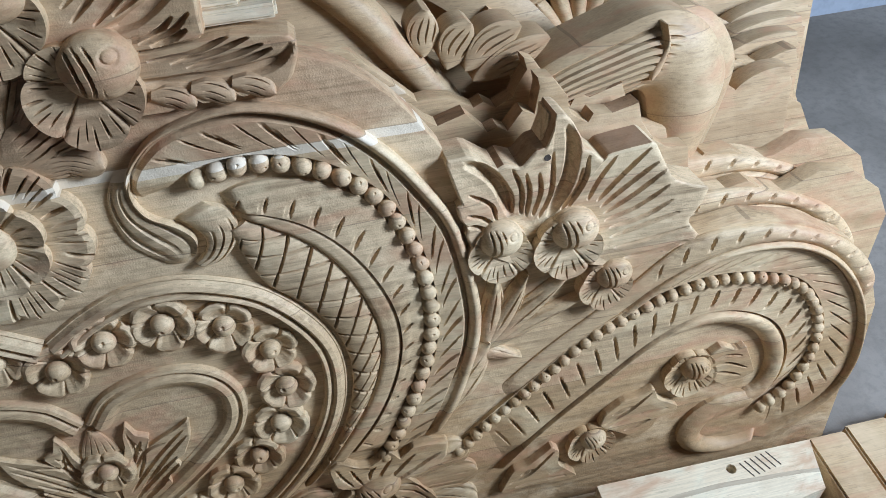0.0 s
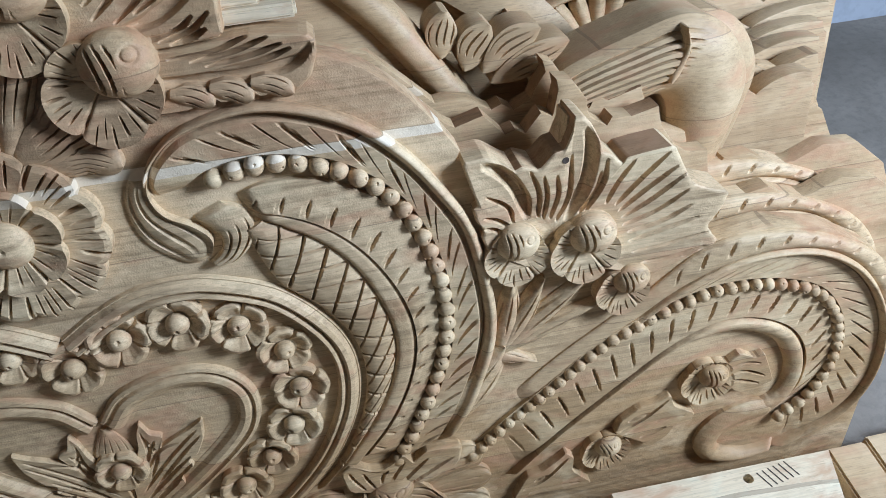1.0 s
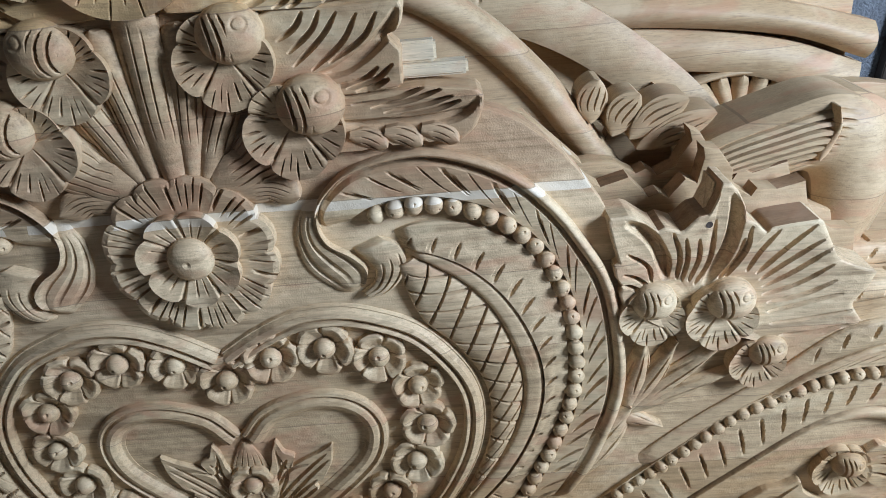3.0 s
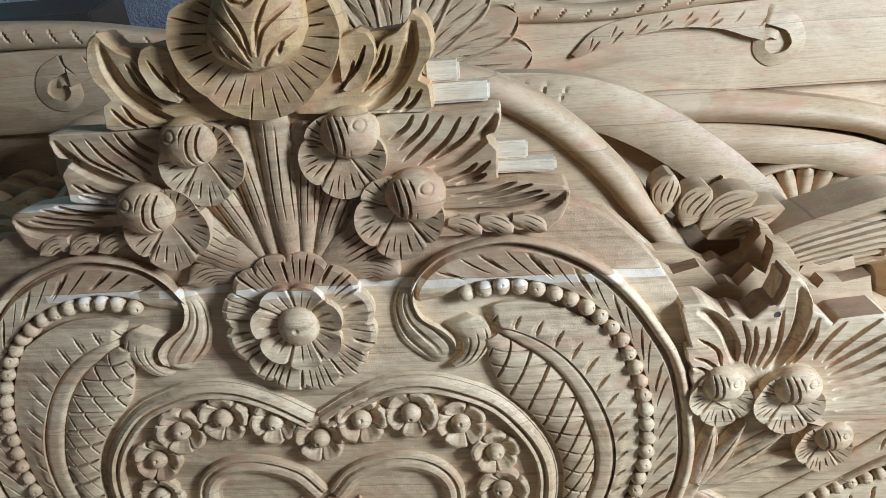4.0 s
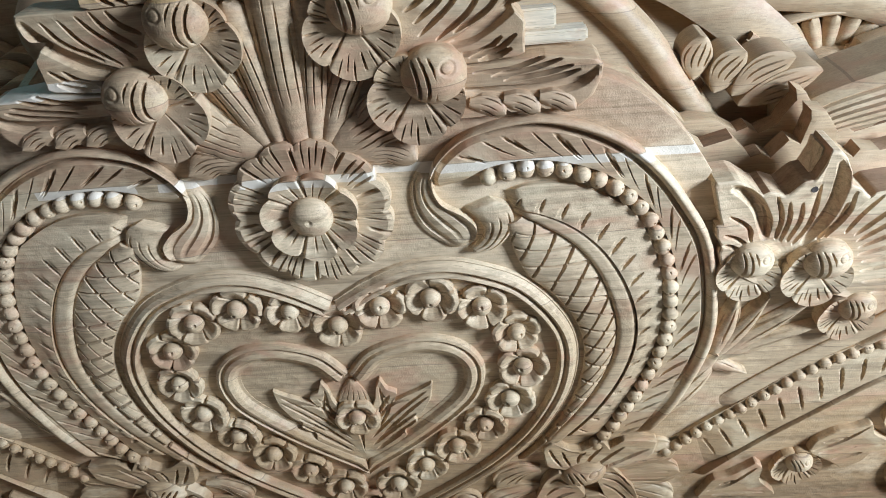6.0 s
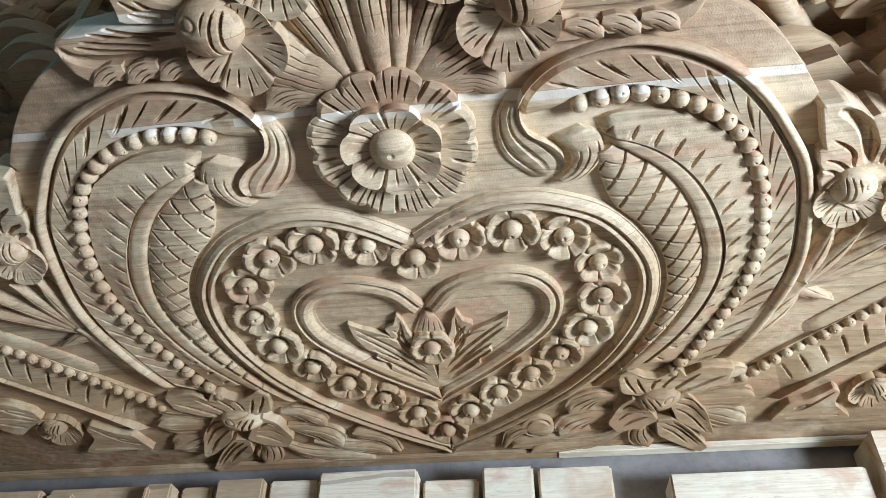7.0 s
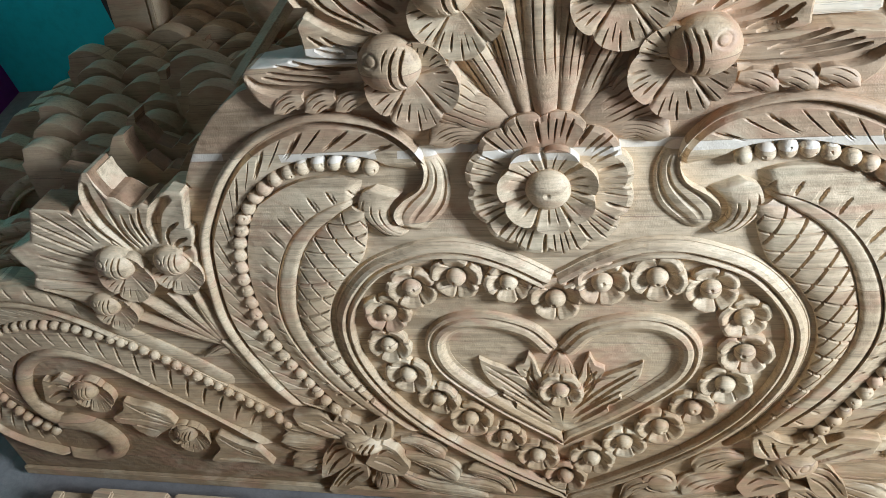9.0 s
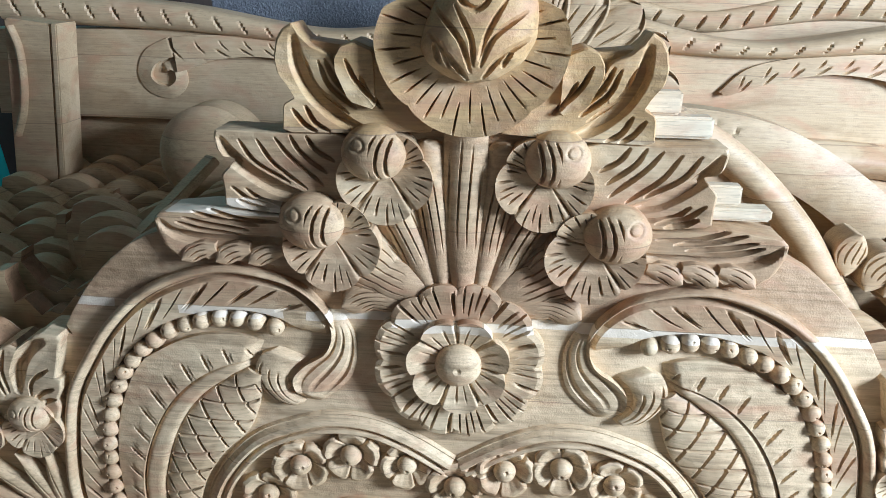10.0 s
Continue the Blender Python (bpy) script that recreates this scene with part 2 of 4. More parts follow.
def both(name, mesh, material, parent, label=""):
    """A carved piece and its mirror image on the other side of the middle."""
    return part(name, mesh, material, parent, label), part(name, mesh, material, parent, label, Matrix.Diagonal((-1, 1, 1, 1)))


def thing(name, m, label, category, group="", kind=""):
    ob = new(name)
    ob.matrix_world = m
    ob.empty_display_size = 0.1
    return tagged(ob, label, category, group, kind)


def slab(name, outline, front, back, bevel=0.003):
    """A board cut to an outline (x, z), from y=front to y=back, with softened edges."""
    bm = bmesh.new()
    face = bm.faces.new([bm.verts.new((x, front, z)) for x, z in outline])
    got = bmesh.ops.extrude_face_region(bm, geom=[face])
    for e in got["geom"]:
        if isinstance(e, bmesh.types.BMVert):
            e.co.y = back
    bmesh.ops.recalc_face_normals(bm, faces=bm.faces)
    edges = [e for e in bm.edges if abs(e.verts[0].co.y - e.verts[1].co.y) < 1e-6]
    if bevel:
        bmesh.ops.bevel(bm, geom=edges, offset=bevel, segments=2, affect="EDGES", profile=0.6)
    me = bpy.data.meshes.new(name)
    bm.to_mesh(me)
    bm.free()
    me.shade_smooth()
    me.set_sharp_from_angle(angle=radians(35))
    return me


def box(name, lo, hi, bevel=0.003):
    bm = bmesh.new()
    bmesh.ops.create_cube(bm, size=1)
    for v in bm.verts:
        v.co = [(a + b) / 2 + c * (b - a) for a, b, c in zip(lo, hi, v.co)]
    if bevel:
        bmesh.ops.bevel(bm, geom=bm.edges[:], offset=bevel, segments=2, affect="EDGES")
    me = bpy.data.meshes.new(name)
    bm.to_mesh(me)
    bm.free()
    return me


def leaf(name, spine, width, low=0.004, high=0.016, cuts=5, depth=0.004, lobes=0, base=-0.012, blunt=0.55, n=70, roll=0.0, nt=0, blade=0.0, lip=0.0):
    """A carved leaf along a spine: a domed blade with lengthwise tapering cuts and, if wanted, a lobed edge and a rolled rim."""
    c = spline(spine, n)
    s = np.linspace(0, 1, n)
    if blade:
        w = width * np.interp(s, [0, 0.3, 0.7], [0.45, 0.85, 1.0]) * np.sqrt(np.clip(1 - (np.clip(s - (1 - blade), 0, 1) / blade) ** 2.4, 0.012, 1))
    else:
        w = width * np.clip(np.sin(math.pi * np.clip(s, 0, 1) ** blunt * 0.94 + 0.1), 0.03, 1) ** 0.8
    if lobes:
        w = w * (0.84 + 0.16 * np.abs(np.sin(math.pi * lobes * s)) ** 0.5 if lobes > 0 else 0.76 + 0.24 * (-lobes * s) % 1)

    def h(run, s, t):
        T = 2 * t - 1
        out = low + (high - low) * (1 - T**2) * (0.55 + 0.45 * s)
        out = out + roll * np.exp(-((np.abs(T) - 0.92) / 0.12) ** 2) - 0.5 * roll * np.exp(-((np.abs(T) - 0.68) / 0.14) ** 2)
        out = out + lip * (np.exp(-((s - 0.96) / 0.05) ** 2) - 0.9 * np.exp(-((s - 0.82) / 0.08) ** 2) * (1 - T**2))
        across = T * 0.5 + 0.5 + 0.05 * np.sin(5 * s)
        groove = cut(across, 1.0 / cuts, 0.115 / cuts)
        own = np.sin(12.9898 * np.floor(across * cuts) + 40 * width)     # each cut starts and ends in its own place
        return out - depth * groove * window(s, 0.16 + 0.12 * own, 0.82 + 0.08 * np.sin(7 * own), 0.28) * window(t, 0.05, 0.95, 0.1)

    return between(name, beside(c, w), beside(c, -w), h, nt or 22 * cuts + 1, base)


def scored(xy, lines, half, depth, rounded=False):
    """Depth of the chisel lines at the points xy: V-cuts, or scoops with a round bottom, that run out at both ends."""
    out = np.zeros(xy.shape[:-1])
    for line in lines:
        c = spline(line, 30)
        a, b = c[:-1], c[1:]
        ab = b - a
        near = np.full(out.shape, 9.0)
        where = np.zeros(out.shape)
        for k in range(len(a)):
            f = np.clip(((xy - a[k]) @ ab[k]) / (ab[k] @ ab[k] + 1e-12), 0, 1)
            d = np.linalg.norm(xy - a[k] - f[..., None] * ab[k], axis=-1)
            where = np.where(d < near, (k + f) / len(a), where)
            near = np.minimum(near, d)
        run = np.clip(np.minimum(where / 0.22, (1 - where) / 0.30), 0, 1) ** 0.7
        x = np.clip(1 - near / (half * (0.45 + 0.55 * run)), 0, 1)
        out = np.maximum(out, depth * run * (np.sin(x * math.pi / 2) ** 1.3 if rounded else x**0.5))
    return out


def carving(name, centre, outline, height, cuts=(), scoops=(), half=0.0034, depth=0.014, wide=0.010, deep=0.018, base=-0.012, n=520, nr=60, dome=0.0):
    """A flat carved piece of any outline seen whole from its centre, scored with chisel lines and wider scoops. height: at the centre and at the rim."""
    ring = np.array(outline + outline[:1], float)
    q = 0.12
    ring = np.vstack([np.stack([(1 - q) * ring[:-1] + q * ring[1:], q * ring[:-1] + (1 - q) * ring[1:]], 1).reshape(-1, 2)])
    ring = np.vstack([ring, ring[:1]])
    run = np.r_[0, np.cumsum(np.linalg.norm(np.diff(ring, axis=0), axis=1))]
    at = np.linspace(0, run[-1], n, endpoint=False)
    ring = np.stack([np.interp(at, run, ring[:, 0]), np.interp(at, run, ring[:, 1])], 1)
    area = np.sum(ring[:, 0] * np.roll(ring[:, 1], -1) - ring[:, 1] * np.roll(ring[:, 0], -1))
    if area < 0:
        ring = ring[::-1]
    rho = np.r_[np.linspace(0, 0.94, nr - 4), 0.965, 0.985, 0.995, 1.0]
    c = np.array(centre)
    xy = c + rho[None, :, None] * (ring[:, None] - c)
    h = height[0] + (height[1] - height[0]) * rho[None] + dome * np.sqrt(1 - 0.97 * rho[None] ** 2) - 0.003 * np.clip((rho[None] - 0.965) / 0.035, 0, 1) ** 2
    h = h - scored(xy, cuts, half, depth) - scored(xy, scoops, wide, deep, True)
    h = np.maximum(h, base + 0.002)
    V = np.stack([xy[..., 0], -h, xy[..., 1]], -1)
    V = np.pad(V, ((0, 0), (0, 1), (0, 0)), mode="edge")
    V[:, -1, 1] = -base
    return sheet(name, np.ascontiguousarray(V[::-1]), True)


# ---- the workshop ----
def wall(name, lo, hi, material, label):
    ob = part(name, box(name, lo, hi, 0), material, None)
    return tagged(ob, label, "wall", kind="structure")


tagged(part("floor", box("floor", (-3.2, -4.0, -0.12), (3.9, 3.2, 0.0), 0), concrete, None), "dusty grey concrete workshop floor", "floor", kind="structure")
tagged(part("ceiling", box("ceiling", (-3.2, -4.0, 3.0), (3.9, 3.2, 3.12), 0), ceiling_paint, None), "soot-grey workshop ceiling", "ceiling", kind="structure")
wall("wall_west_dado", (-2.28, -4.0, 0.0), (-2.155, 1.4, 0.30), purple_paint, "purple painted dado of the workshop wall")
wall("wall_west", (-2.28, -4.0, 0.30), (-2.16, 0.50, 3.0), ceiling_paint, "soot-stained grey workshop wall above a purple dado")
wall("wall_west_low", (-2.28, 0.50, 0.30), (-2.16, 1.4, 1.35), teal_paint, "teal painted workshop wall under a small window")
wall("wall_west_high", (-2.28, 0.50, 2.15), (-2.16, 1.4, 3.0), teal_paint, "teal painted workshop wall over a small window")
wall("wall_west_pier", (-2.28, 1.10, 1.35), (-2.16, 1.4, 2.15), teal_paint, "teal painted workshop wall beside a small window")
wall("wall_north_teal", (-2.28, 1.4, 0.0), (-1.2, 1.52, 3.0), teal_paint, "teal painted workshop wall behind the stacks")
wall("wall_north", (-1.2, 1.4, 0.0), (1.95, 1.52, 3.0), brick_wall, "rough grey rendered workshop wall")
wall("wall_north_pale", (1.95, 1.4, 0.0), (2.75, 1.52, 3.0), blue_paint, "pale blue-grey limewashed workshop wall")
wall("wall_east_back", (2.75, 0.6, 0.0), (2.87, 1.52, 3.0), blue_paint, "pale blue-grey limewashed workshop wall")
wall("wall_east_front", (2.75, -4.0, 0.0), (2.87, -2.9, 3.0), blue_paint, "pale blue-grey limewashed workshop wall")
wall("wall_east_lintel", (2.75, -2.9, 2.8), (2.87, 0.6, 3.0), blue_paint, "pale blue-grey limewashed lintel over the doorway")
# unseen south wall, left open where the added fill lamp stands
wall("wall_south_low", (-2.16, -3.62, 0.0), (2.75, -3.5, 1.5), dim_paint, "grey limewashed workshop wall under an assumed window opening")
wall("wall_south_high", (-2.16, -3.62, 2.7), (2.75, -3.5, 3.0), dim_paint, "grey limewashed workshop wall over an assumed window opening")
wall("wall_south_left", (-2.16, -3.62, 1.5), (-0.6, -3.5, 2.7), dim_paint, "grey limewashed workshop wall beside an assumed window opening")
wall("wall_south_right", (1.0, -3.62, 1.5), (2.75, -3.5, 2.7), dim_paint, "grey limewashed workshop wall beside an assumed window opening")
door = tagged(part("door_1", box("door_1", (1.70, 1.355, 0.0), (2.06, 1.398, 2.05), 0.003), dark_door, None), "dark stained wooden door in the rear wall", "door", kind="structure")

# ---- the carved headboard ----
board = thing("carved_headboard", PANEL, "raw pale teak headboard carved with a heart, beads, scrolls and flowers", "headboard", kind="")
THICK = 0.045
# the sawn edge of the leaf fan beside the heart
PALM = [(0.559, -0.130), (0.551, -0.105), (0.555, -0.094), (0.545, -0.078), (0.543, -0.061), (0.550, -0.057), (0.544, -0.038), (0.533, 0.007), (0.565, 0.009), (0.598, -0.016), (0.609, -0.011), (0.630, -0.020), (0.649, -0.001), (0.663, 0.002), (0.674, 0.028), (0.676, 0.044), (0.687, 0.043), (0.697, 0.032), (0.708, 0.010), (0.712, -0.009), (0.723, -0.014), (0.739, -0.030), (0.746, -0.023), (0.771, -0.020), (0.809, -0.017), (0.824, -0.049), (0.839, -0.078), (0.862, -0.089), (0.893, -0.100), (0.884, -0.125), (0.866, -0.149), (0.886, -0.180), (0.841, -0.196), (0.792, -0.215), (0.708, -0.185), (0.612, -0.165)]
SAWN = [(x - 0.004, z - 0.006) for x, z in PALM[-6:6:-1]]
HALF = [(0.0, -0.735), (1.200, -0.735), (1.212, -0.56), (1.232, -0.48), (1.232, -0.40), (1.205, -0.32), (1.150, -0.252), (1.07, -0.205), (0.975, -0.180), (0.895, -0.188)] + SAWN + [
        (0.536, 0.014), (0.520, 0.040), (0.502, 0.067), (0.482, 0.092), (0.459, 0.115), (0.433, 0.136), (0.406, 0.151), (0.378, 0.161), (0.365, 0.183), (0.288, 0.190), (0.288, 0.235), (0.272, 0.252), (0.290, 0.280), (0.208, 0.292), (0.205, 0.320), (0.194, 0.335), (0.212, 0.370), (0.195, 0.400), (0.10, 0.390), (0.06, 0.440)]
OUTLINE = HALF + [(0.0, 0.455)] + [(-x, z) for x, z in HALF[:0:-1]]
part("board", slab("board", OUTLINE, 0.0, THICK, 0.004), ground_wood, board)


def profile(pairs):
    """A cross-section as a height over 0..1 across."""
    x, y = zip(*pairs)
    return lambda run, s, t: np.interp(t, x, y)


# heart-shaped frame round the flower garland
HEART = [(0.0, -0.155), (0.053, -0.122), (0.112, -0.098), (0.176, -0.094), (0.235, -0.110), (0.285, -0.136), (0.326, -0.180), (0.355, -0.232), (0.365, -0.288), (0.357, -0.355), (0.332, -0.420), (0.292, -0.485), (0.222, -0.560), (0.105, -0.648), (0.0, -0.712)]
heart = spline(HEART, 260)
inner = beside(heart, -0.034)
inner[:, 0] = np.maximum(inner[:, 0], 0.0)
both("heart_moulding", between("heart_moulding", heart, inner, profile([(0, 0.001), (0.08, 0.006), (0.13, 0.005), (0.30, 0.012), (0.48, 0.015), (0.58, 0.012), (0.62, 0.006), (0.68, 0.006), (0.73, 0.012), (0.86, 0.014), (0.95, 0.010), (1, 0.001)]), 41), wood, board)

# the small heart sunk in the middle, with its raised rounded border
SMALL = [(0.0, -0.300), (0.037, -0.258), (0.098, -0.236), (0.156, -0.238), (0.197, -0.262), (0.217, -0.303), (0.211, -0.353), (0.182, -0.398), (0.107, -0.468), (0.0, -0.548)]
small = spline(SMALL, 180)
small_in = beside(small, -0.040)
small_in[:, 0] = np.maximum(small_in[:, 0], 0.0)
both("heart_border", between("heart_border", small, small_in, profile([(0, 0.001), (0.06, 0.009), (0.18, 0.011), (0.24, 0.006), (0.30, 0.006), (0.38, 0.011), (0.55, 0.013), (0.72, 0.010), (0.88, 0.002), (1, 0.001)]), 41), wood, board)

# lattice band between the heart and the outer roll
ROLL = [(0.262, -0.016), (0.311, -0.026), (0.354, -0.050), (0.391, -0.086), (0.420, -0.132), (0.441, -0.185), (0.450, -0.236), (0.446, -0.290), (0.426, -0.352), (0.392, -0.414), (0.345, -0.472), (0.290, -0.530)]
roll = spline(ROLL, 500)
roll_in = beside(roll, -np.interp(np.linspace(0, 1, 500), [0, 0.1, 0.4, 0.8, 1], [0.006, 0.022, 0.032, 0.026, 0.016]))
both("roll_moulding", between("roll_moulding", roll, roll_in, lambda r, s, t: 0.004 + 0.009 * np.clip(1 - (2 * t - 1) ** 4, 0, 1) ** 0.7, 17, fade=0.06), wood, board)
lat_out = roll_in[18:476]
lat_in = spline([(0.258, -0.040), (0.285, -0.124), (0.328, -0.172), (0.360, -0.226), (0.372, -0.285), (0.365, -0.352), (0.340, -0.420), (0.300, -0.485), (0.262, -0.525)], len(lat_out))


def lattice(run, s, t):
    out = 0.006 + 0.009 * np.sin(math.pi * np.clip(t, 0, 1)) ** 0.6
    a, b = cut(run + 0.050 * t, 0.036, 0.0021), cut(run - 0.050 * t, 0.036, 0.0021)
    return out - 0.012 * np.maximum(a, b) * window(s, 0.03, 0.93, 0.03) * window(t, 0.02, 0.98, 0.05)


both("lattice_band", between("lattice_band", lat_out, lat_in, lattice, 44), wood, board)

# serrated band, beads, leaf-cut band and outer rim, each outside the last
BEADS = [(0.242, 0.034), (0.292, 0.043), (0.339, 0.037), (0.383, 0.021), (0.419, -0.004), (0.449, -0.036), (0.468, -0.072), (0.483, -0.114), (0.492, -0.157), (0.496, -0.211), (0.492, -0.266), (0.474, -0.332), (0.448, -0.392), (0.420, -0.450), (0.388, -0.502)]
bead_line = spline(BEADS, 400)
ser_out = beside(spline([(0.235, 0.012), (0.292, 0.022), (0.339, 0.016), (0.383, 0.000)] + BEADS[4:], 420), -0.012)
ser_out[:120] = spline([(0.250, 0.004), (0.292, 0.018), (0.339, 0.016), (0.378, 0.003), tuple(ser_out[119])], 120)
ser_in = spline([(0.262, -0.012)] + ROLL[1:-1] + [(0.335, -0.485)], 420)


def serrated(run, s, t):
    tooth = (run / 0.034 + 0.8 * t) % 1
    out = 0.009 + 0.005 * t + 0.0025 * tooth * window(t, 0.55, 1.01, 0.3)
    return out - 0.011 * cut(run + 0.027 * t + 0.009, 0.034, 0.0022) * window(t, 0.45, 0.98, 0.3)


both("serrated_band", between("serrated_band", ser_out, ser_in, serrated, 27, fade=0.05), wood, board)

RIM = [(0.173, 0.008), (0.167, 0.040), (0.187, 0.072), (0.224, 0.096), (0.295, 0.108), (0.354, 0.096), (0.413, 0.066), (0.460, 0.021), (0.496, -0.031), (0.525, -0.084), (0.539, -0.140), (0.547, -0.199), (0.549, -0.249), (0.541, -0.301), (0.520, -0.362), (0.494, -0.420), (0.455, -0.485)]
rim = spline(RIM, 900)
rim_out = beside(rim, np.interp(np.linspace(0, 1, 900), [0, 0.1, 0.3, 0.9, 1], [0.003, 0.006, 0.013, 0.018, 0.010]))
both("rim", between("rim", rim_out, rim, lambda r, s, t: 0.006 + 0.013 * np.sin(math.pi * np.clip(0.12 + 0.8 * t, 0, 1)) ** 0.7, 13, fade=0.05), wood, board)
band_in = beside(spline([(0.205, 0.010)] + [(x - 0.003, z) for x, z in BEADS[0:]], 900), 0.013)


def leaf_cuts(run, s, t):
    out = 0.004 + 0.009 * np.clip((t - 0.03) / 0.10, 0, 1) - 0.003 * t
    bow = run + 0.026 * t - 0.020 * t * t + 0.004 * np.sin(11 * run / 0.1)
    return out - 0.012 * cut(bow, 0.031, 0.0027) * window(t, 0.16, 0.82, 0.35) * window(s, 0.06, 0.97, 0.02) - 0.009 * cut(bow + 0.011, 0.062, 0.0024) * window(t, 0.3, 0.75, 0.25)


both("leaf_cut_band", between("leaf_cut_band", beside(rim, -0.002), band_in, leaf_cuts, 29, fade=0.04), wood, board)


def bead_mesh(name, r):
    def h(rho, th):
        out = 0.35 * r + 1.0 * r * np.sqrt(np.clip(1 - rho**2, 0, 1))
        x, z = rho * np.cos(th), rho * np.sin(th)
        return out - 0.35 * r * np.exp(-((x - 0.15) ** 2 + (z + 0.45) ** 2) / 0.012)
    return disc(name, lambda th: r + 0 * th, h, 9, 20, -0.002)


def string_of_beads(line, pitch, mesh, lift):
    n = int(length(line) / pitch)
    for k, (x, z) in enumerate(spline(line[::8], n + 1)):
        for side in (1, -1):
            turn = pose(side * x, -lift, z, random.uniform(-14, 14), random.uniform(-180, 180), random.uniform(-14, 14)) @ Matrix.Diagonal((random.uniform(0.92, 1.05), random.uniform(0.85, 1.05), random.uniform(0.90, 1.05), 1))
            part("bead", mesh, wood, board, at=turn)


string_of_beads(bead_line, 0.0252, bead_mesh("bead", 0.0122), 0.004)

# comma scroll where the outer band curls in beside the rosette
hook_out = spline([(0.158, 0.066), (0.136, 0.020), (0.142, -0.034), (0.178, -0.072), (0.205, -0.084)], 140)
hook_in = spline([(0.176, 0.062), (0.166, 0.030), (0.176, 0.000), (0.206, -0.022), (0.221, -0.046), (0.207, -0.080)], 140)
both("hook", between("hook", hook_out, hook_in, lambda r, s, t: 0.003 + 0.006 * t + 0.004 * np.sin(math.pi * t) - 0.004 * cut(t, 0.34, 0.07) * window(s, 0.12, 0.85, 0.2) + 0.006 * np.clip((t - 0.8) / 0.2, 0, 1), 31, fade=0.15), wood, board)
bulb_out = spline([(0.206, -0.086), (0.246, -0.078), (0.272, -0.044), (0.264, -0.010), (0.234, 0.004)], 120)
bulb_in = spline([(0.204, -0.082), (0.226, -0.064), (0.230, -0.042), (0.218, -0.022), (0.202, -0.010)], 120)
both("scroll", between("scroll", bulb_out, bulb_in, lambda r, s, t: 0.004 + 0.010 * np.sin(math.pi * np.clip(0.1 + 0.85 * t, 0, 1)) ** 0.5 - 0.008 * cut(t, 0.28, 0.045) * window(s + 0.15 * t, 0.18, 0.75, 0.25), 33, fade=0.12), wood, board)

# rosette at the top of the heart
ROSE = lambda th: 0.112 * (0.91 + 0.09 * np.abs(np.sin(6 * th + 0.25 * np.sin(3 * th))) ** 0.5)


def rose_height(rho, th):
    out = 0.014 + 0.008 * rho**2 - 0.004 * np.clip((rho - 0.93) / 0.07, 0, 1)
    radial = cut(th + 0.06 * np.sin(9 * th), 2 * math.pi / 46, 0.016)
    return out - 0.011 * radial * window(rho + 0.05 * np.sin(23 * th), 0.66, 0.97, 0.10)


rosette = part("rosette", disc("rosette", ROSE, rose_height, 30, 552, -0.004), wood, board)


def petals(n, r, deep=0.14, turn=0.0):
    return lambda th: r * (1 - deep + deep * np.abs(np.cos(n / 2 * (th - turn))) ** 0.5)


def petal_height(n, low, rim_high, turn=0.0, cuts=0.004):
    def h(rho, th):
        valley = np.exp(-(np.abs(np.sin(n / 2 * (th - turn) + math.pi / 2)) / 0.16) ** 2)
        veins = cut(th - turn + 0.05 * np.sin(5 * th), 2 * math.pi / (n * 3), 0.032)
        return low + rim_high * np.clip(rho - 0.25, 0, 1) ** 1.3 - 0.009 * valley * np.clip(rho - 0.3, 0, 1) / 0.7 - cuts * veins * window(rho, 0.42, 0.82, 0.12)
    return h


def dome(r, high, low=0.0, hole=0.25):
    return disc("dome", lambda th: r + 0 * th, lambda rho, th: low + high * np.sqrt(np.clip(1 - rho**2 * 0.98, 0, 1)) - hole * high * np.exp(-(rho / 0.10) ** 2), 12, 28, low - 0.012)


inner_rose = part("inner_petals", disc("inner_petals", petals(7, 0.067, 0.16, 0.3), petal_height(7, 0.018, 0.020, 0.3), 20, 280, 0.008), wood, rosette)
part("centre", dome(0.030, 0.020, 0.021, 0.14), wood, rosette)

# garland of five-petalled flowers
five = disc("flower", lambda th: petals(5, 0.0400, 0.15)(th) * (1 + 0.010 * np.sin(11 * th) + 0.010 * np.sin(19 * th)), lambda rho, th: petal_height(5, 0.004, 0.019, 0.0, 0.0)(rho, th) - 0.006 * np.clip((rho - 0.86) / 0.14, 0, 1) - 0.004 * np.clip((0.75 - rho) / 0.3, 0, 1), 18, 140, -0.002)
knob = disc("centre", lambda th: 0.0150 + 0 * th, lambda rho, th: 0.004 + 0.0165 * np.sqrt(np.clip(1 - 0.98 * rho**2, 0, 1)) - 0.005 * np.exp(-((rho * np.cos(th) - 0.1) ** 2 + (rho * np.sin(th) + 0.3) ** 2) / 0.02), 10, 24, 0.004)
GARLAND = [(0.0, -0.204), (0.068, -0.172), (0.146, -0.162), (0.219, -0.184), (0.268, -0.237), (0.277, -0.308), (0.255, -0.377), (0.211, -0.434), (0.160, -0.484), (0.103, -0.529), (0.048, -0.577), (0.0, -0.632)]
for k, (x, z) in enumerate(GARLAND):
    for side in ((1, -1) if x else (1,)):
        f = part("flower", five, wood, board, at=pose(side * x, 0, z, random.uniform(-5, 5), random.uniform(0, 360), random.uniform(-5, 5)) @ Matrix.Scale(random.uniform(0.94, 1.06), 4))
        part("centre", knob, wood, f)

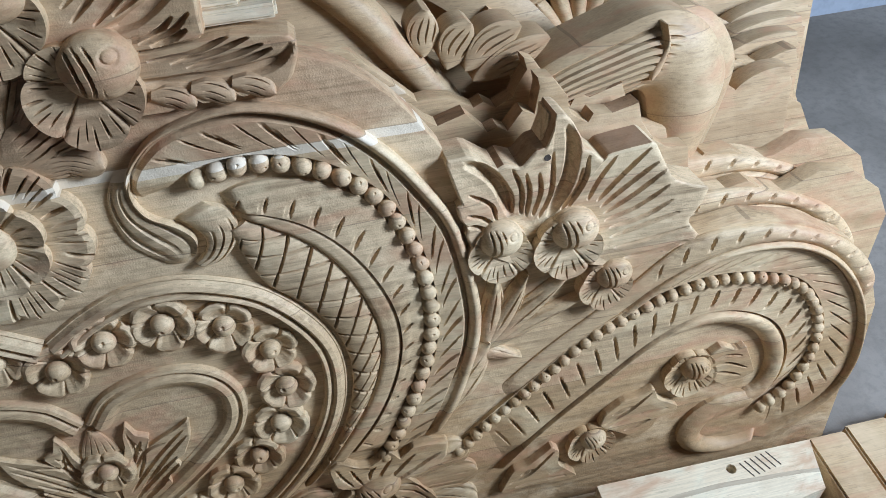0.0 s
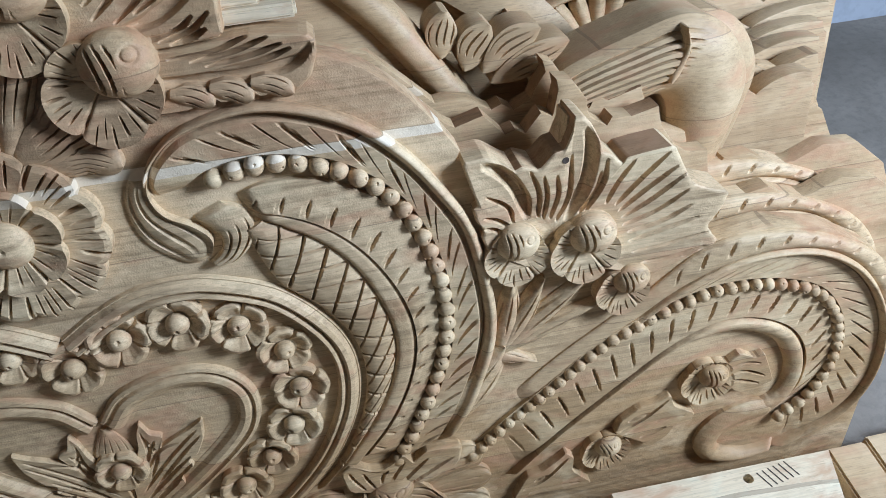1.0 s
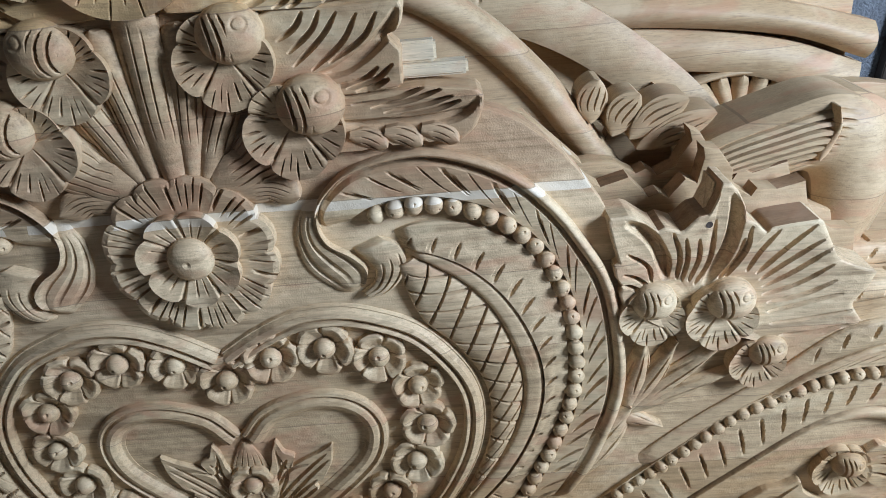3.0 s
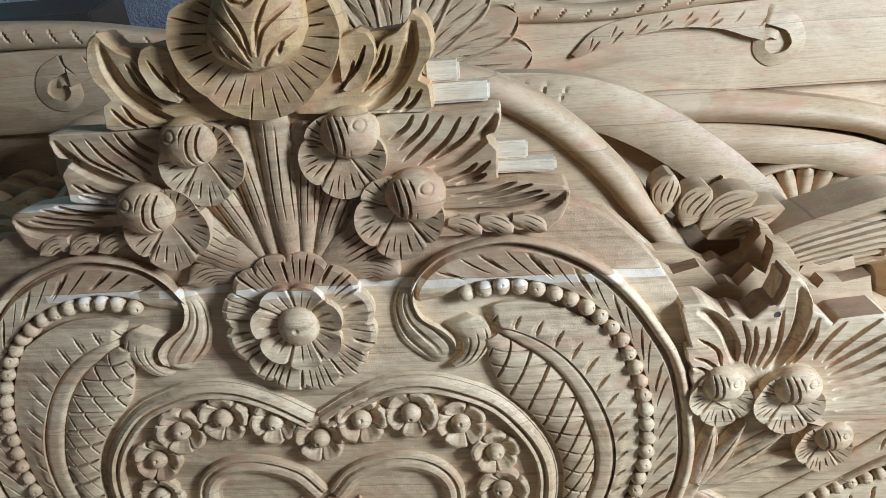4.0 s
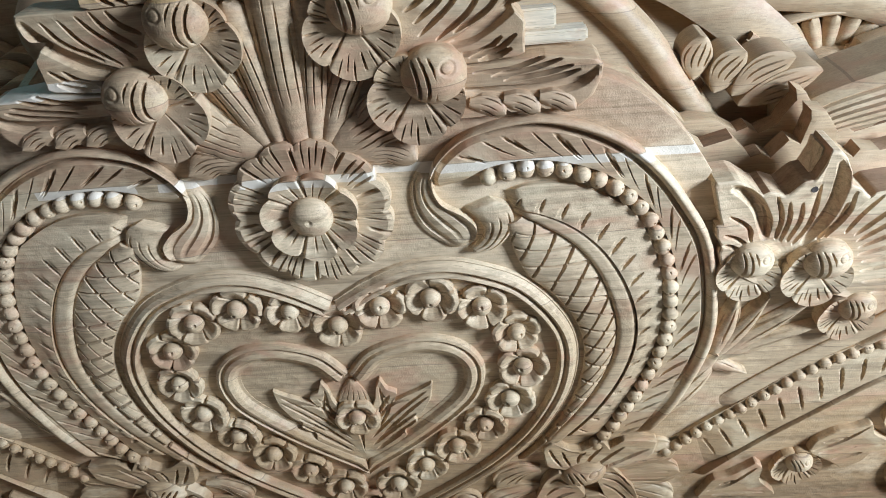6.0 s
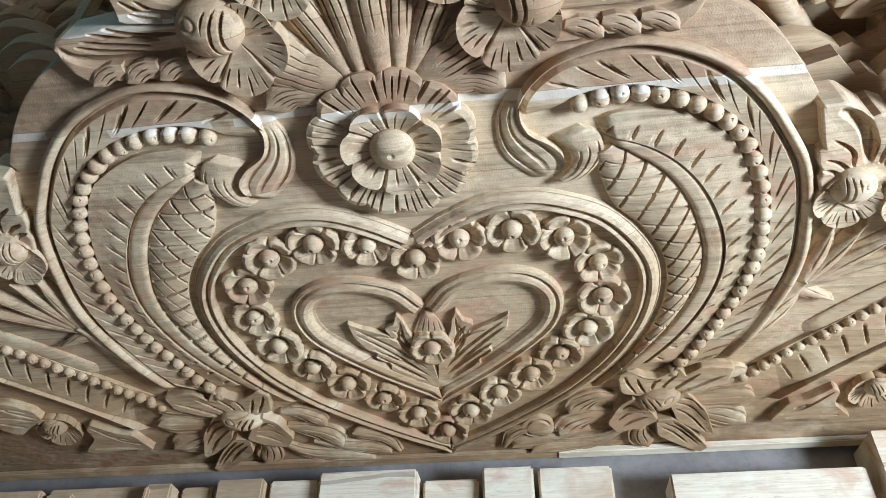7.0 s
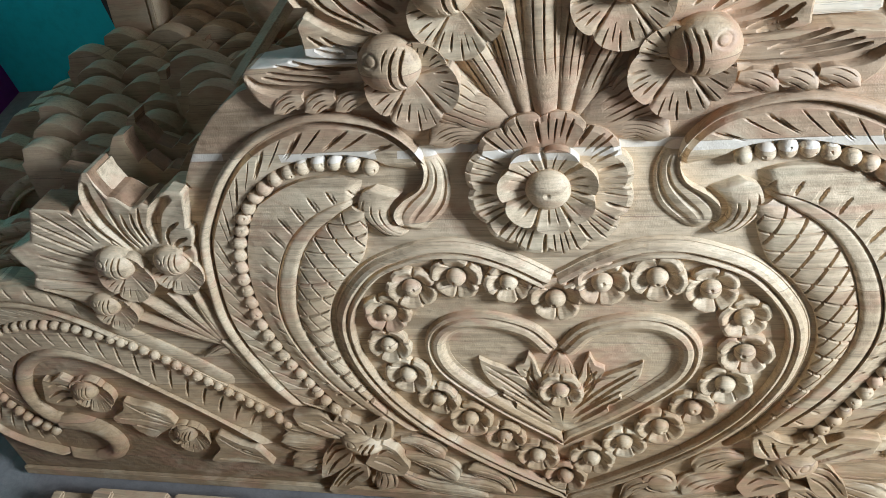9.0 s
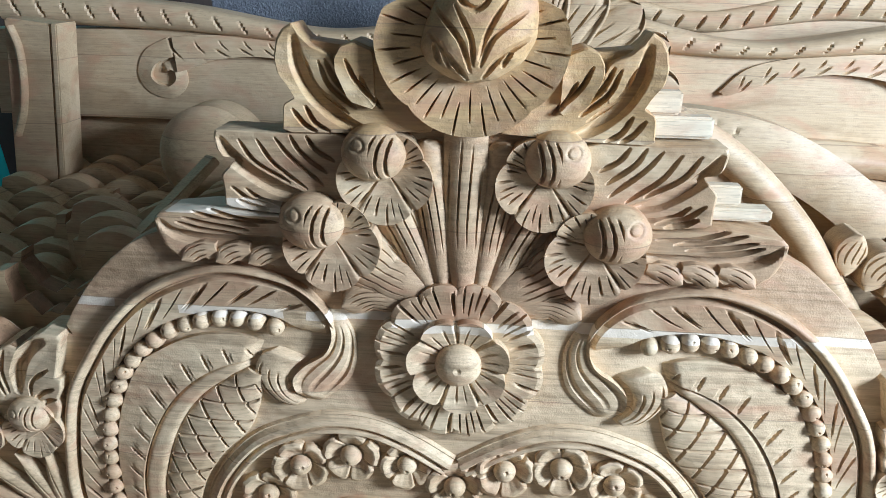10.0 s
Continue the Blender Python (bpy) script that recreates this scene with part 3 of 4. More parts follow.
# flower and leaves inside the small heart
f = part("flower", five, wood, board, at=pose(0, -0.004, -0.400, 0, 20, 0) @ Matrix.Scale(0.95, 4))
part("centre", knob, wood, f)
HEART_LEAVES = [(-0.004, -0.511), (0.006, -0.425), (0.035, -0.362), (0.039, -0.336), (0.048, -0.316), (0.056, -0.340), (0.073, -0.349), (0.062, -0.371), (0.091, -0.355), (0.112, -0.345), (0.132, -0.332), (0.127, -0.366), (0.110, -0.398), (0.094, -0.407), (0.099, -0.421), (0.075, -0.438), (0.078, -0.453), (0.041, -0.483)]
HEART_LEAF_CUTS = [[(0.017, -0.454), (0.070, -0.396), (0.120, -0.349)], [(0.016, -0.472), (0.070, -0.424), (0.098, -0.399)], [(0.023, -0.425), (0.043, -0.382), (0.045, -0.336)], [(0.033, -0.410), (0.062, -0.376), (0.089, -0.369)], [(0.020, -0.484), (0.050, -0.461), (0.074, -0.441)], [(0.034, -0.396), (0.051, -0.369), (0.059, -0.355)]]
both("leaf_spray", carving("leaf_spray", (0.050, -0.410), HEART_LEAVES, (0.005, 0.009), HEART_LEAF_CUTS + [[(x + 0.010, z - 0.006) for x, z in c[:2]] + [(c[2][0] + 0.002, c[2][1] - 0.012)] for c in HEART_LEAF_CUTS[:3]], half=0.0030, depth=0.008, base=-0.004, nr=44), wood, board)
part("leaf", leaf("leaf", [(0, -0.405), (0, -0.355), (0, -0.318)], 0.028, 0.003, 0.007, 5, 0.003), wood, board)
part("leaf", leaf("leaf", [(0, -0.42), (0, -0.47), (0, -0.515)], 0.014, 0.002, 0.006, 3, 0.003), wood, board)

# ---- crest ----
DEEP = -0.040
WING_TOP = [(0.028, 0.301), (0.094, 0.364), (0.108, 0.393), (0.129, 0.401), (0.144, 0.395), (0.150, 0.384), (0.151, 0.370), (0.158, 0.385), (0.179, 0.394), (0.193, 0.407), (0.200, 0.418), (0.211, 0.411), (0.218, 0.400), (0.222, 0.379), (0.219, 0.362), (0.208, 0.348), (0.200, 0.334), (0.214, 0.326), (0.216, 0.293), (0.132, 0.295)]
WING_TOP_CUTS = [[(0.163, 0.380), (0.152, 0.356), (0.135, 0.337)], [(0.139, 0.381), (0.126, 0.355), (0.102, 0.331)], [(0.171, 0.378), (0.158, 0.348), (0.128, 0.323)], [(0.188, 0.382), (0.173, 0.346), (0.137, 0.317)], [(0.189, 0.326), (0.177, 0.306), (0.158, 0.296)], [(0.204, 0.322), (0.190, 0.304), (0.174, 0.295)], [(0.123, 0.363), (0.112, 0.342), (0.097, 0.324)]]
WING_TOP_SCOOP = [(0.199, 0.406), (0.193, 0.367), (0.175, 0.335), (0.144, 0.310), (0.117, 0.299)]
WING_SMALL = [(0.105, 0.363), (0.107, 0.391), (0.129, 0.400), (0.144, 0.395), (0.151, 0.382), (0.151, 0.368), (0.135, 0.333), (0.105, 0.324)]
WING_MID = [(0.083, 0.253), (0.146, 0.294), (0.205, 0.292), (0.299, 0.294), (0.302, 0.285), (0.299, 0.269), (0.293, 0.261), (0.280, 0.254), (0.296, 0.237), (0.294, 0.219), (0.294, 0.197), (0.230, 0.191), (0.124, 0.194)]
WING_MID_CUTS = [[(0.209, 0.290), (0.196, 0.268), (0.165, 0.244)], [(0.228, 0.287), (0.208, 0.261), (0.170, 0.229)], [(0.250, 0.284), (0.229, 0.252), (0.190, 0.223)], [(0.272, 0.283), (0.253, 0.255), (0.211, 0.230)], [(0.268, 0.222), (0.247, 0.208), (0.204, 0.201)], [(0.285, 0.224), (0.262, 0.207), (0.227, 0.199)], [(0.190, 0.290), (0.178, 0.273), (0.155, 0.259)], [(0.279, 0.207), (0.260, 0.199), (0.238, 0.195)]]
WING_MID_SCOOP = [(0.296, 0.285), (0.280, 0.260), (0.254, 0.238), (0.224, 0.222), (0.194, 0.215)]
WING_LOW = [(0.120, 0.148), (0.170, 0.192), (0.237, 0.189), (0.312, 0.195), (0.379, 0.187), (0.387, 0.179), (0.386, 0.164), (0.376, 0.141), (0.357, 0.125), (0.338, 0.133), (0.321, 0.125), (0.312, 0.134), (0.277, 0.124), (0.262, 0.137), (0.243, 0.122), (0.181, 0.122)]
WING_LOW_CUTS = [[(0.318, 0.194), (0.275, 0.182), (0.230, 0.180)], [(0.338, 0.190), (0.297, 0.179), (0.252, 0.174)], [(0.351, 0.181), (0.316, 0.173), (0.267, 0.167)], [(0.360, 0.175), (0.327, 0.166), (0.274, 0.160)]]
WING_LOW_SCOOP = [(0.382, 0.177), (0.360, 0.159), (0.312, 0.152), (0.251, 0.153), (0.213, 0.158)]
both("crest_leaf", carving("crest_leaf", (0.165, 0.325), WING_TOP, (0.010, 0.016), WING_TOP_CUTS, [WING_TOP_SCOOP], base=DEEP, nr=70, n=640), wood, board)
both("crest_leaf", carving("crest_leaf", (0.122, 0.350), WING_SMALL, (0.018, 0.022), WING_TOP_CUTS[1::5], base=DEEP, n=320, nr=44), wood, board)
both("crest_leaf", carving("crest_leaf", (0.215, 0.245), WING_MID, (0.008, 0.013), WING_MID_CUTS, [WING_MID_SCOOP], base=DEEP, nr=80, n=640), wood, board)
for x, w in ((0.248, 0.013), (0.290, 0.013), (0.334, 0.012)):
    both("leaflet", leaf("leaflet", [(x - 0.024, 0.143), (x, 0.137), (x + 0.020, 0.126)], w, 0.014, 0.020, 3, 0.006, blade=0.4), wood, board)
both("crest_leaf", carving("crest_leaf", (0.250, 0.157), WING_LOW, (0.010, 0.014), WING_LOW_CUTS, [WING_LOW_SCOOP], base=DEEP, nr=70, n=700, wide=0.009), wood, board)
for lo, hi in (((0.210, 0.018, 0.2962), (0.288, 0.044, 0.322)), ((0.205, 0.024, 0.3224), (0.250, 0.044, 0.350)), ((0.288, 0.016, 0.198), (0.372, 0.044, 0.214)), ((0.290, 0.024, 0.2144), (0.335, 0.044, 0.240))):
    part("plank_end", box("plank_end", lo, hi, 0.003), white_wood, board, "pale sapwood plank end")
# stems rising from the rosette
for root, tip, w, up in (((0.046, 0.088), (0.150, 0.185), 0.020, 0.006), ((0.036, 0.092), (0.100, 0.240), 0.022, 0.008), ((0.022, 0.095), (0.048, 0.290), 0.020, 0.010), ((0.002, 0.095), (0.0, 0.325), 0.026, 0.014)):
    mid = ((root[0] + tip[0]) / 2, (root[1] + tip[1]) / 2)
    mesh = leaf("stem", [root, mid, tip], w, up - 0.004, up + 0.008, 4, 0.008, blade=0.08)
    both("stem", mesh, wood, board) if tip[0] else part("stem", mesh, wood, board)
for spine, w, up in (([(0.070, 0.075), (0.115, 0.082), (0.152, 0.070)], 0.020, 0.008), ([(0.050, 0.090), (0.095, 0.112), (0.140, 0.150)], 0.034, 0.010)):
    both("leaf", leaf("leaf", spine, w, up, up + 0.008, 6, 0.008, 2, blade=0.3), wood, board)


def bud_mesh(r, high, low):
    def h(rho, th):
        x, z = rho * np.cos(th), rho * np.sin(th)
        out = low + high * np.sqrt(np.clip(1 - 0.97 * rho**2, 0, 1))
        groove = cut(x + 0.35 * z * z + 0.15 * z, 0.30, 0.060) * window(x, -0.70, 0.10, 0.1) * window(z, -0.85, 0.75, 0.35) * window(rho, 0.0, 0.95, 0.1)
        swirl = np.exp(-((np.hypot(x - 0.45, z - 0.35) - 0.20) / 0.05) ** 2)
        return out - 0.38 * high * groove - 0.07 * high * swirl
    return disc("bud", lambda th: r * (1 + 0.06 * np.cos(2 * th)), h, 40, 120, low - 0.015)


def fan_mesh(r, low, high):
    """A scalloped collar of petals with radial cuts, deepest below the bud."""
    rad = lambda th: r * (0.86 + 0.14 * np.abs(np.cos(2.5 * (th + math.pi / 2))) ** 0.5) * (1.0 - 0.16 * np.sin(th))
    h = lambda rho, th: low + high * rho**1.5 - 0.008 * cut(th + 0.05 * np.sin(7 * th), 2 * math.pi / 30, 0.021) * window(rho + 0.08 * np.sin(17 * th), 0.60, 0.94, 0.12) - 0.004 * np.exp(-(np.abs(np.cos(2.5 * (th + math.pi / 2))) / 0.14) ** 2)
    return disc("petal_collar", rad, h, 22, 300, low - 0.03)


bud, collar = bud_mesh(0.036, 0.028, 0.012), fan_mesh(0.057, 0.009, 0.011)


def bud_flower(x, z, turn, size, lift=0.0, off=(0.014, 0.019)):
    for side in (1, -1):
        f = part("bud_flower", collar, wood, board, at=Matrix.Translation((side * x, -lift, z)) @ Matrix.Diagonal((side, 1, 1, 1)) @ pose(0, 0, 0, 0, turn, 0) @ Matrix.Scale(size, 4))
        part("bud", bud, wood, f, at=pose(off[0], 0, off[1], 0, 0, 0))


bud_flower(0.160, 0.166, 0, 1.05, 0.006, (0.023, 0.019))
bud_flower(0.094, 0.253, 0, 1.0, 0.006, (0.013, 0.021))
# the big bud at the very top
crown = part("crown_collar", disc("crown_collar", lambda th: np.interp(np.sin(th), [-1, 0.0, 0.35, 0.7, 1], [0.103, 0.108, 0.104, 0.075, 0.07]) * (0.93 + 0.07 * np.abs(np.cos(2 * (th + math.pi / 2))) ** 0.5), lambda rho, th: 0.020 + 0.012 * rho**2 - 0.010 * cut(th, 2 * math.pi / 34, 0.016) * window(rho + 0.08 * np.sin(19 * th), 0.56, 0.93, 0.16), 34, 340, DEEP), wood, board, at=pose(0.004, 0, 0.402, 0, 0, 0))
CROWN = [(-0.022, 0.473), (-0.036, 0.448), (-0.047, 0.422), (-0.053, 0.398), (-0.044, 0.380), (-0.024, 0.367), (-0.002, 0.359), (0.030, 0.364), (0.061, 0.384), (0.074, 0.409), (0.075, 0.436), (0.071, 0.459), (0.061, 0.482), (0.028, 0.490), (0.000, 0.488)]
CROWN_CUTS = [[(0.002, 0.365), (-0.017, 0.388), (-0.042, 0.416)], [(0.005, 0.373), (-0.007, 0.408), (-0.036, 0.441)], [(0.007, 0.380), (0.004, 0.411), (-0.014, 0.445)], [(0.016, 0.366), (0.037, 0.392), (0.067, 0.411)], [(0.014, 0.380), (0.029, 0.413), (0.063, 0.439)], [(0.013, 0.387), (0.023, 0.420), (0.041, 0.452)], [(-0.009, 0.464), (-0.007, 0.448), (0.008, 0.440), (0.021, 0.449), (0.018, 0.462)], [(-0.035, 0.406), (-0.032, 0.392), (-0.028, 0.382)], [(-0.027, 0.407), (-0.023, 0.392), (-0.018, 0.378)], [(0.048, 0.399), (0.042, 0.389), (0.037, 0.379)]]
part("bud", carving("bud", (0.0, 0.013), [(x - 0.004, z - 0.402) for x, z in CROWN], (0.028, 0.028), [[(x - 0.004, z - 0.402) for x, z in c] for c in CROWN_CUTS], half=0.0036, depth=0.008, dome=0.040, base=-0.02, n=420, nr=60), wood, crown)

# ---- palmette and flowers between the heart and the side lobes ----
PALM_CUTS = [[(0.595, -0.094), (0.589, -0.069), (0.560, -0.047)], [(0.591, -0.099), (0.576, -0.086), (0.556, -0.077)], [(0.586, -0.109), (0.569, -0.097), (0.555, -0.093)], [(0.617, -0.089), (0.616, -0.060), (0.606, -0.035)], [(0.629, -0.094), (0.630, -0.054), (0.618, -0.019)], [(0.636, -0.098), (0.641, -0.060), (0.636, -0.029)], [(0.645, -0.099), (0.656, -0.063), (0.654, -0.032)], [(0.653, -0.105), (0.671, -0.066), (0.673, -0.006)], [(0.684, -0.098), (0.707, -0.064), (0.712, -0.036)], [(0.693, -0.098), (0.715, -0.058), (0.719, -0.018)]]
PALM_CUTS_OUTER = [[(0.721, -0.090), (0.735, -0.059), (0.756, -0.027)], [(0.734, -0.094), (0.766, -0.059), (0.803, -0.023)], [(0.739, -0.104), (0.775, -0.075), (0.816, -0.045)], [(0.744, -0.115), (0.783, -0.092), (0.828, -0.059)], [(0.746, -0.128), (0.793, -0.111), (0.834, -0.084)], [(0.753, -0.140), (0.802, -0.129), (0.842, -0.110)], [(0.755, -0.156), (0.795, -0.145), (0.853, -0.131)], [(0.760, -0.174), (0.813, -0.169), (0.873, -0.158)], [(0.774, -0.192), (0.819, -0.190), (0.869, -0.181)]]
PALM_SCOOPS = [[(0.557, -0.002), (0.583, -0.017), (0.604, -0.049), (0.615, -0.093)], [(0.690, 0.028), (0.698, -0.004), (0.692, -0.053), (0.667, -0.108)]]
fan_mesh_front = carving("leaf_fan", (0.660, -0.135), PALM, (0.006, 0.020), PALM_CUTS + PALM_CUTS_OUTER, PALM_SCOOPS, base=DEEP, n=1000, nr=90, wide=0.011, deep=0.016, half=0.0036, depth=0.011)
fan_mesh_front.materials.append(wood)
fan_mesh_front.materials.append(shaded_edge)
# cut faces toward the middle get the brown with shade painted in
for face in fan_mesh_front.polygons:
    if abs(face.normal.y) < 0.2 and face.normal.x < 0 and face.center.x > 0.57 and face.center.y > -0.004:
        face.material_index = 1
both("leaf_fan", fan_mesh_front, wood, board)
# no real bore: a flat dark disc paints the shade inside a hole
both("hole_shade_disc", disc("hole_shade_disc", lambda th: 0.0045 + 0 * th, lambda rho, th: 0.0185 + 0.0006 * rho, 3, 16, 0.010), dark_door, board, "dark disc painted as the shade of a bored hole")[0].location = (0.664, 0, -0.012)
bud_flower(0.597, -0.137, 6, 0.78, 0.008, (0.0, 0.022))
bud_flower(0.690, -0.145, 0, 0.86, 0.010, (0.012, 0.024))
bud_flower(0.748, -0.228, 0, 0.70, 0.008, (0.018, 0.020))
for tip, w in (((0.590, -0.185), 0.020), ((0.635, -0.190), 0.020), ((0.700, -0.200), 0.019), ((0.725, -0.245), 0.015)):
    mid = ((0.570 + tip[0]) / 2 + 0.004, (-0.315 + tip[1]) / 2)
    both("stem", leaf("stem", [(0.570, -0.315), mid, tip], w, 0.003, 0.018, 3, 0.006, blunt=0.75), wood, board)
both("fork_leaf", leaf("fork_leaf", [(0.480, -0.455), (0.530, -0.370), (0.575, -0.300)], 0.030, 0.004, 0.016, 3, 0.004, blunt=1.1), wood, board)
both("fork_leaf", leaf("fork_leaf", [(0.560, -0.318), (0.590, -0.330), (0.622, -0.340)], 0.012, 0.008, 0.016, 2, 0.003), wood, board)

# ---- side lobes ----
LOBE = [(0.470, -0.565), (0.575, -0.468), (0.687, -0.380), (0.776, -0.315), (0.861, -0.262), (0.946, -0.235), (1.037, -0.238), (1.109, -0.273), (1.164, -0.336), (1.197, -0.416), (1.202, -0.505), (1.172, -0.576), (1.107, -0.622), (1.026, -0.655)]
lobe = spline(LOBE, 900)
lobe_out = beside(lobe, np.interp(np.linspace(0, 1, 900), [0, 0.05, 0.3, 0.5, 0.9, 1], [0.001, 0.005, 0.006, 0.011, 0.012, 0.003]))
both("lobe_rim", between("lobe_rim", lobe_out, lobe, lambda r, s, t: 0.005 + np.interp(s, [0, 0.1, 0.45, 0.6], [0.0, 0.007, 0.009, 0.015]) * np.sin(math.pi * np.clip(0.1 + 0.8 * t, 0, 1)) ** 0.7, 11, fade=0.03), wood, board)
top = spline([(0.548, -0.440), (0.652, -0.352), (0.774, -0.270), (0.879, -0.196), (0.975, -0.188), (1.069, -0.213), (1.152, -0.259), (1.206, -0.325), (1.226, -0.41)], 420)
top_in = spline([(0.560, -0.462)] + [(x, z + 0.010) for x, z in LOBE[2:9]] + [(1.212, -0.416)], 420)
both("lobe_leaf_band", between("lobe_leaf_band", top, top_in, lambda r, s, t: 0.003 + np.interp(s, [0, 0.08, 0.4, 0.5], [0.0, 0.004, 0.006, 0.012]) * np.sin(math.pi * t) ** 0.5 - 0.010 * cut(r + 0.03 * t - 0.02 * t * t, 0.042, 0.003) * window(t, 0.1, 0.6, 0.3) * window(s, 0.40, 0.95, 0.03), 23, DEEP, fade=0.10), wood, board)
LBEADS = [(0.513, -0.518), (0.576, -0.462), (0.651, -0.402), (0.723, -0.344), (0.793, -0.308), (0.871, -0.281), (0.933, -0.275), (0.999, -0.285), (1.059, -0.309), (1.096, -0.345), (1.120, -0.395), (1.126, -0.445), (1.116, -0.494), (1.090, -0.541), (1.042, -0.580)]
lbead_line = spline(LBEADS, 500)
string_of_beads(lbead_line, 0.0208, bead_mesh("bead", 0.0100), 0.006)
lobe_band_in = beside(spline([(0.500, -0.530)] + LBEADS[1:-1] + [(1.035, -0.600)], 900), 0.011)
both("lobe_cut_band", between("lobe_cut_band", beside(lobe, -0.002), lobe_band_in, lambda r, s, t: 0.008 - 0.012 * cut(r + 0.024 * t - 0.016 * t * t, 0.030, 0.0027) * window(t, 0.18, 0.80, 0.3) - 0.008 * cut(r + 0.012 + 0.02 * t, 0.060, 0.0022) * window(t, 0.3, 0.7, 0.25), 31, fade=0.10), wood, board)
INNER = [(0.560, -0.596), (0.653, -0.508), (0.747, -0.433), (0.838, -0.366), (0.910, -0.338), (0.977, -0.345), (1.038, -0.381), (1.071, -0.439), (1.071, -0.502), (1.040, -0.548), (0.985, -0.560)]
innerl = spline(INNER, 420)
both("lobe_inner_band", between("lobe_inner_band", beside(spline([(0.525, -0.530)] + LBEADS[1:], 420), -0.010), beside(innerl, 0.002), lambda r, s, t: 0.007 + 0.003 * t - 0.011 * cut(r - 0.03 * t + 0.014 * t * t, 0.034, 0.0026) * window(t, 0.18, 0.85, 0.25), 23, fade=0.14), wood, board)
innerl_w = np.interp(np.linspace(0, 1, 420), [0, 0.4, 0.55, 0.75, 0.95, 1], [0.004, 0.008, 0.024, 0.034, 0.030, 0.020])
both("lobe_roll", between("lobe_roll", innerl, beside(innerl, -innerl_w), lambda r, s, t: 0.002 + 0.016 * np.sqrt(np.clip(1 - (2 * t - 1) ** 2, 0, 1)) * np.interp(t, [0, 0.2, 1], [0.3, 1, 0.7]), 17, fade=0.04), wood, board)
volute = spline([(1.048, -0.545), (0.985, -0.540), (0.930, -0.562), (0.908, -0.605), (0.928, -0.645), (0.980, -0.662), (1.030, -0.655), (1.060, -0.640)], 220)
vol_w = np.interp(np.linspace(0, 1, 220), [0, 0.15, 0.45, 0.75, 1], [0.014, 0.024, 0.024, 0.014, 0.003])
both("volute", between("volute", beside(volute, 1.5 * vol_w), beside(volute, -0.5 * vol_w), lambda r, s, t: 0.002 + 0.017 * np.sin(math.pi * np.clip(0.9 * t + 0.02, 0, 1)) ** 0.7, 17, fade=0.08), wood, board)
# sprays in the lobes
spray_collar, spray_bud = fan_mesh(0.046, 0.004, 0.012), bud_mesh(0.024, 0.024, 0.008)
for x, z, turn, size in ((0.905, -0.450, 10, 1.0), (0.736, -0.566, -10, 0.92)):
    for side in (1, -1):
        f = part("spray_flower", spray_collar, wood, board, at=Matrix.Translation((side * x, 0, z)) @ Matrix.Diagonal((side, 1, 1, 1)) @ pose(0, 0, 0, 0, turn, 0) @ Matrix.Scale(size, 4))
        part("bud", spray_bud, wood, f, at=pose(0.006, 0, 0.008, 0, 0, 0))
SPRAY_TIP = [(0.916, -0.442), (0.932, -0.422), (0.954, -0.406), (0.980, -0.422), (0.996, -0.416), (1.011, -0.454), (1.020, -0.481), (0.996, -0.490), (0.956, -0.492)]
SPRAY_TIP_CUTS = [[(0.939, -0.436), (0.967, -0.431), (0.992, -0.437)], [(0.941, -0.451), (0.970, -0.450), (1.004, -0.467)], [(0.943, -0.464), (0.968, -0.470), (0.994, -0.481)]]
SPRAY_MID = [(0.749, -0.532), (0.757, -0.507), (0.790, -0.484), (0.818, -0.479), (0.842, -0.467), (0.850, -0.494), (0.888, -0.520), (0.884, -0.536), (0.854, -0.537), (0.844, -0.560), (0.815, -0.579), (0.794, -0.562)]
SPRAY_MID_CUTS = [[(0.758, -0.530), (0.801, -0.510), (0.839, -0.478)], [(0.768, -0.537), (0.812, -0.526), (0.870, -0.521)], [(0.772, -0.511), (0.791, -0.503), (0.810, -0.500)], [(0.794, -0.553), (0.818, -0.547), (0.840, -0.540)]]
SPRAY_LOW = [(0.572, -0.646), (0.598, -0.593), (0.627, -0.585), (0.652, -0.567), (0.668, -0.553), (0.681, -0.567), (0.678, -0.600), (0.714, -0.640), (0.692, -0.645), (0.626, -0.639)]
SPRAY_LOW_CUTS = [[(0.592, -0.624), (0.632, -0.608), (0.671, -0.567)], [(0.602, -0.635), (0.647, -0.631), (0.692, -0.633)], [(0.612, -0.609), (0.627, -0.602), (0.642, -0.601)]]
both("leaf", carving("leaf", (0.965, -0.450), SPRAY_TIP, (0.013, 0.015), SPRAY_TIP_CUTS, half=0.0032, depth=0.011, base=-0.004, n=320, nr=40), wood, board)
both("leaf", carving("leaf", (0.825, -0.523), SPRAY_MID, (0.013, 0.015), SPRAY_MID_CUTS, half=0.0032, depth=0.011, base=-0.004, n=360, nr=40), wood, board)
both("leaf", carving("leaf", (0.645, -0.610), SPRAY_LOW, (0.013, 0.015), SPRAY_LOW_CUTS, half=0.0032, depth=0.011, base=-0.004, n=320, nr=40), wood, board)

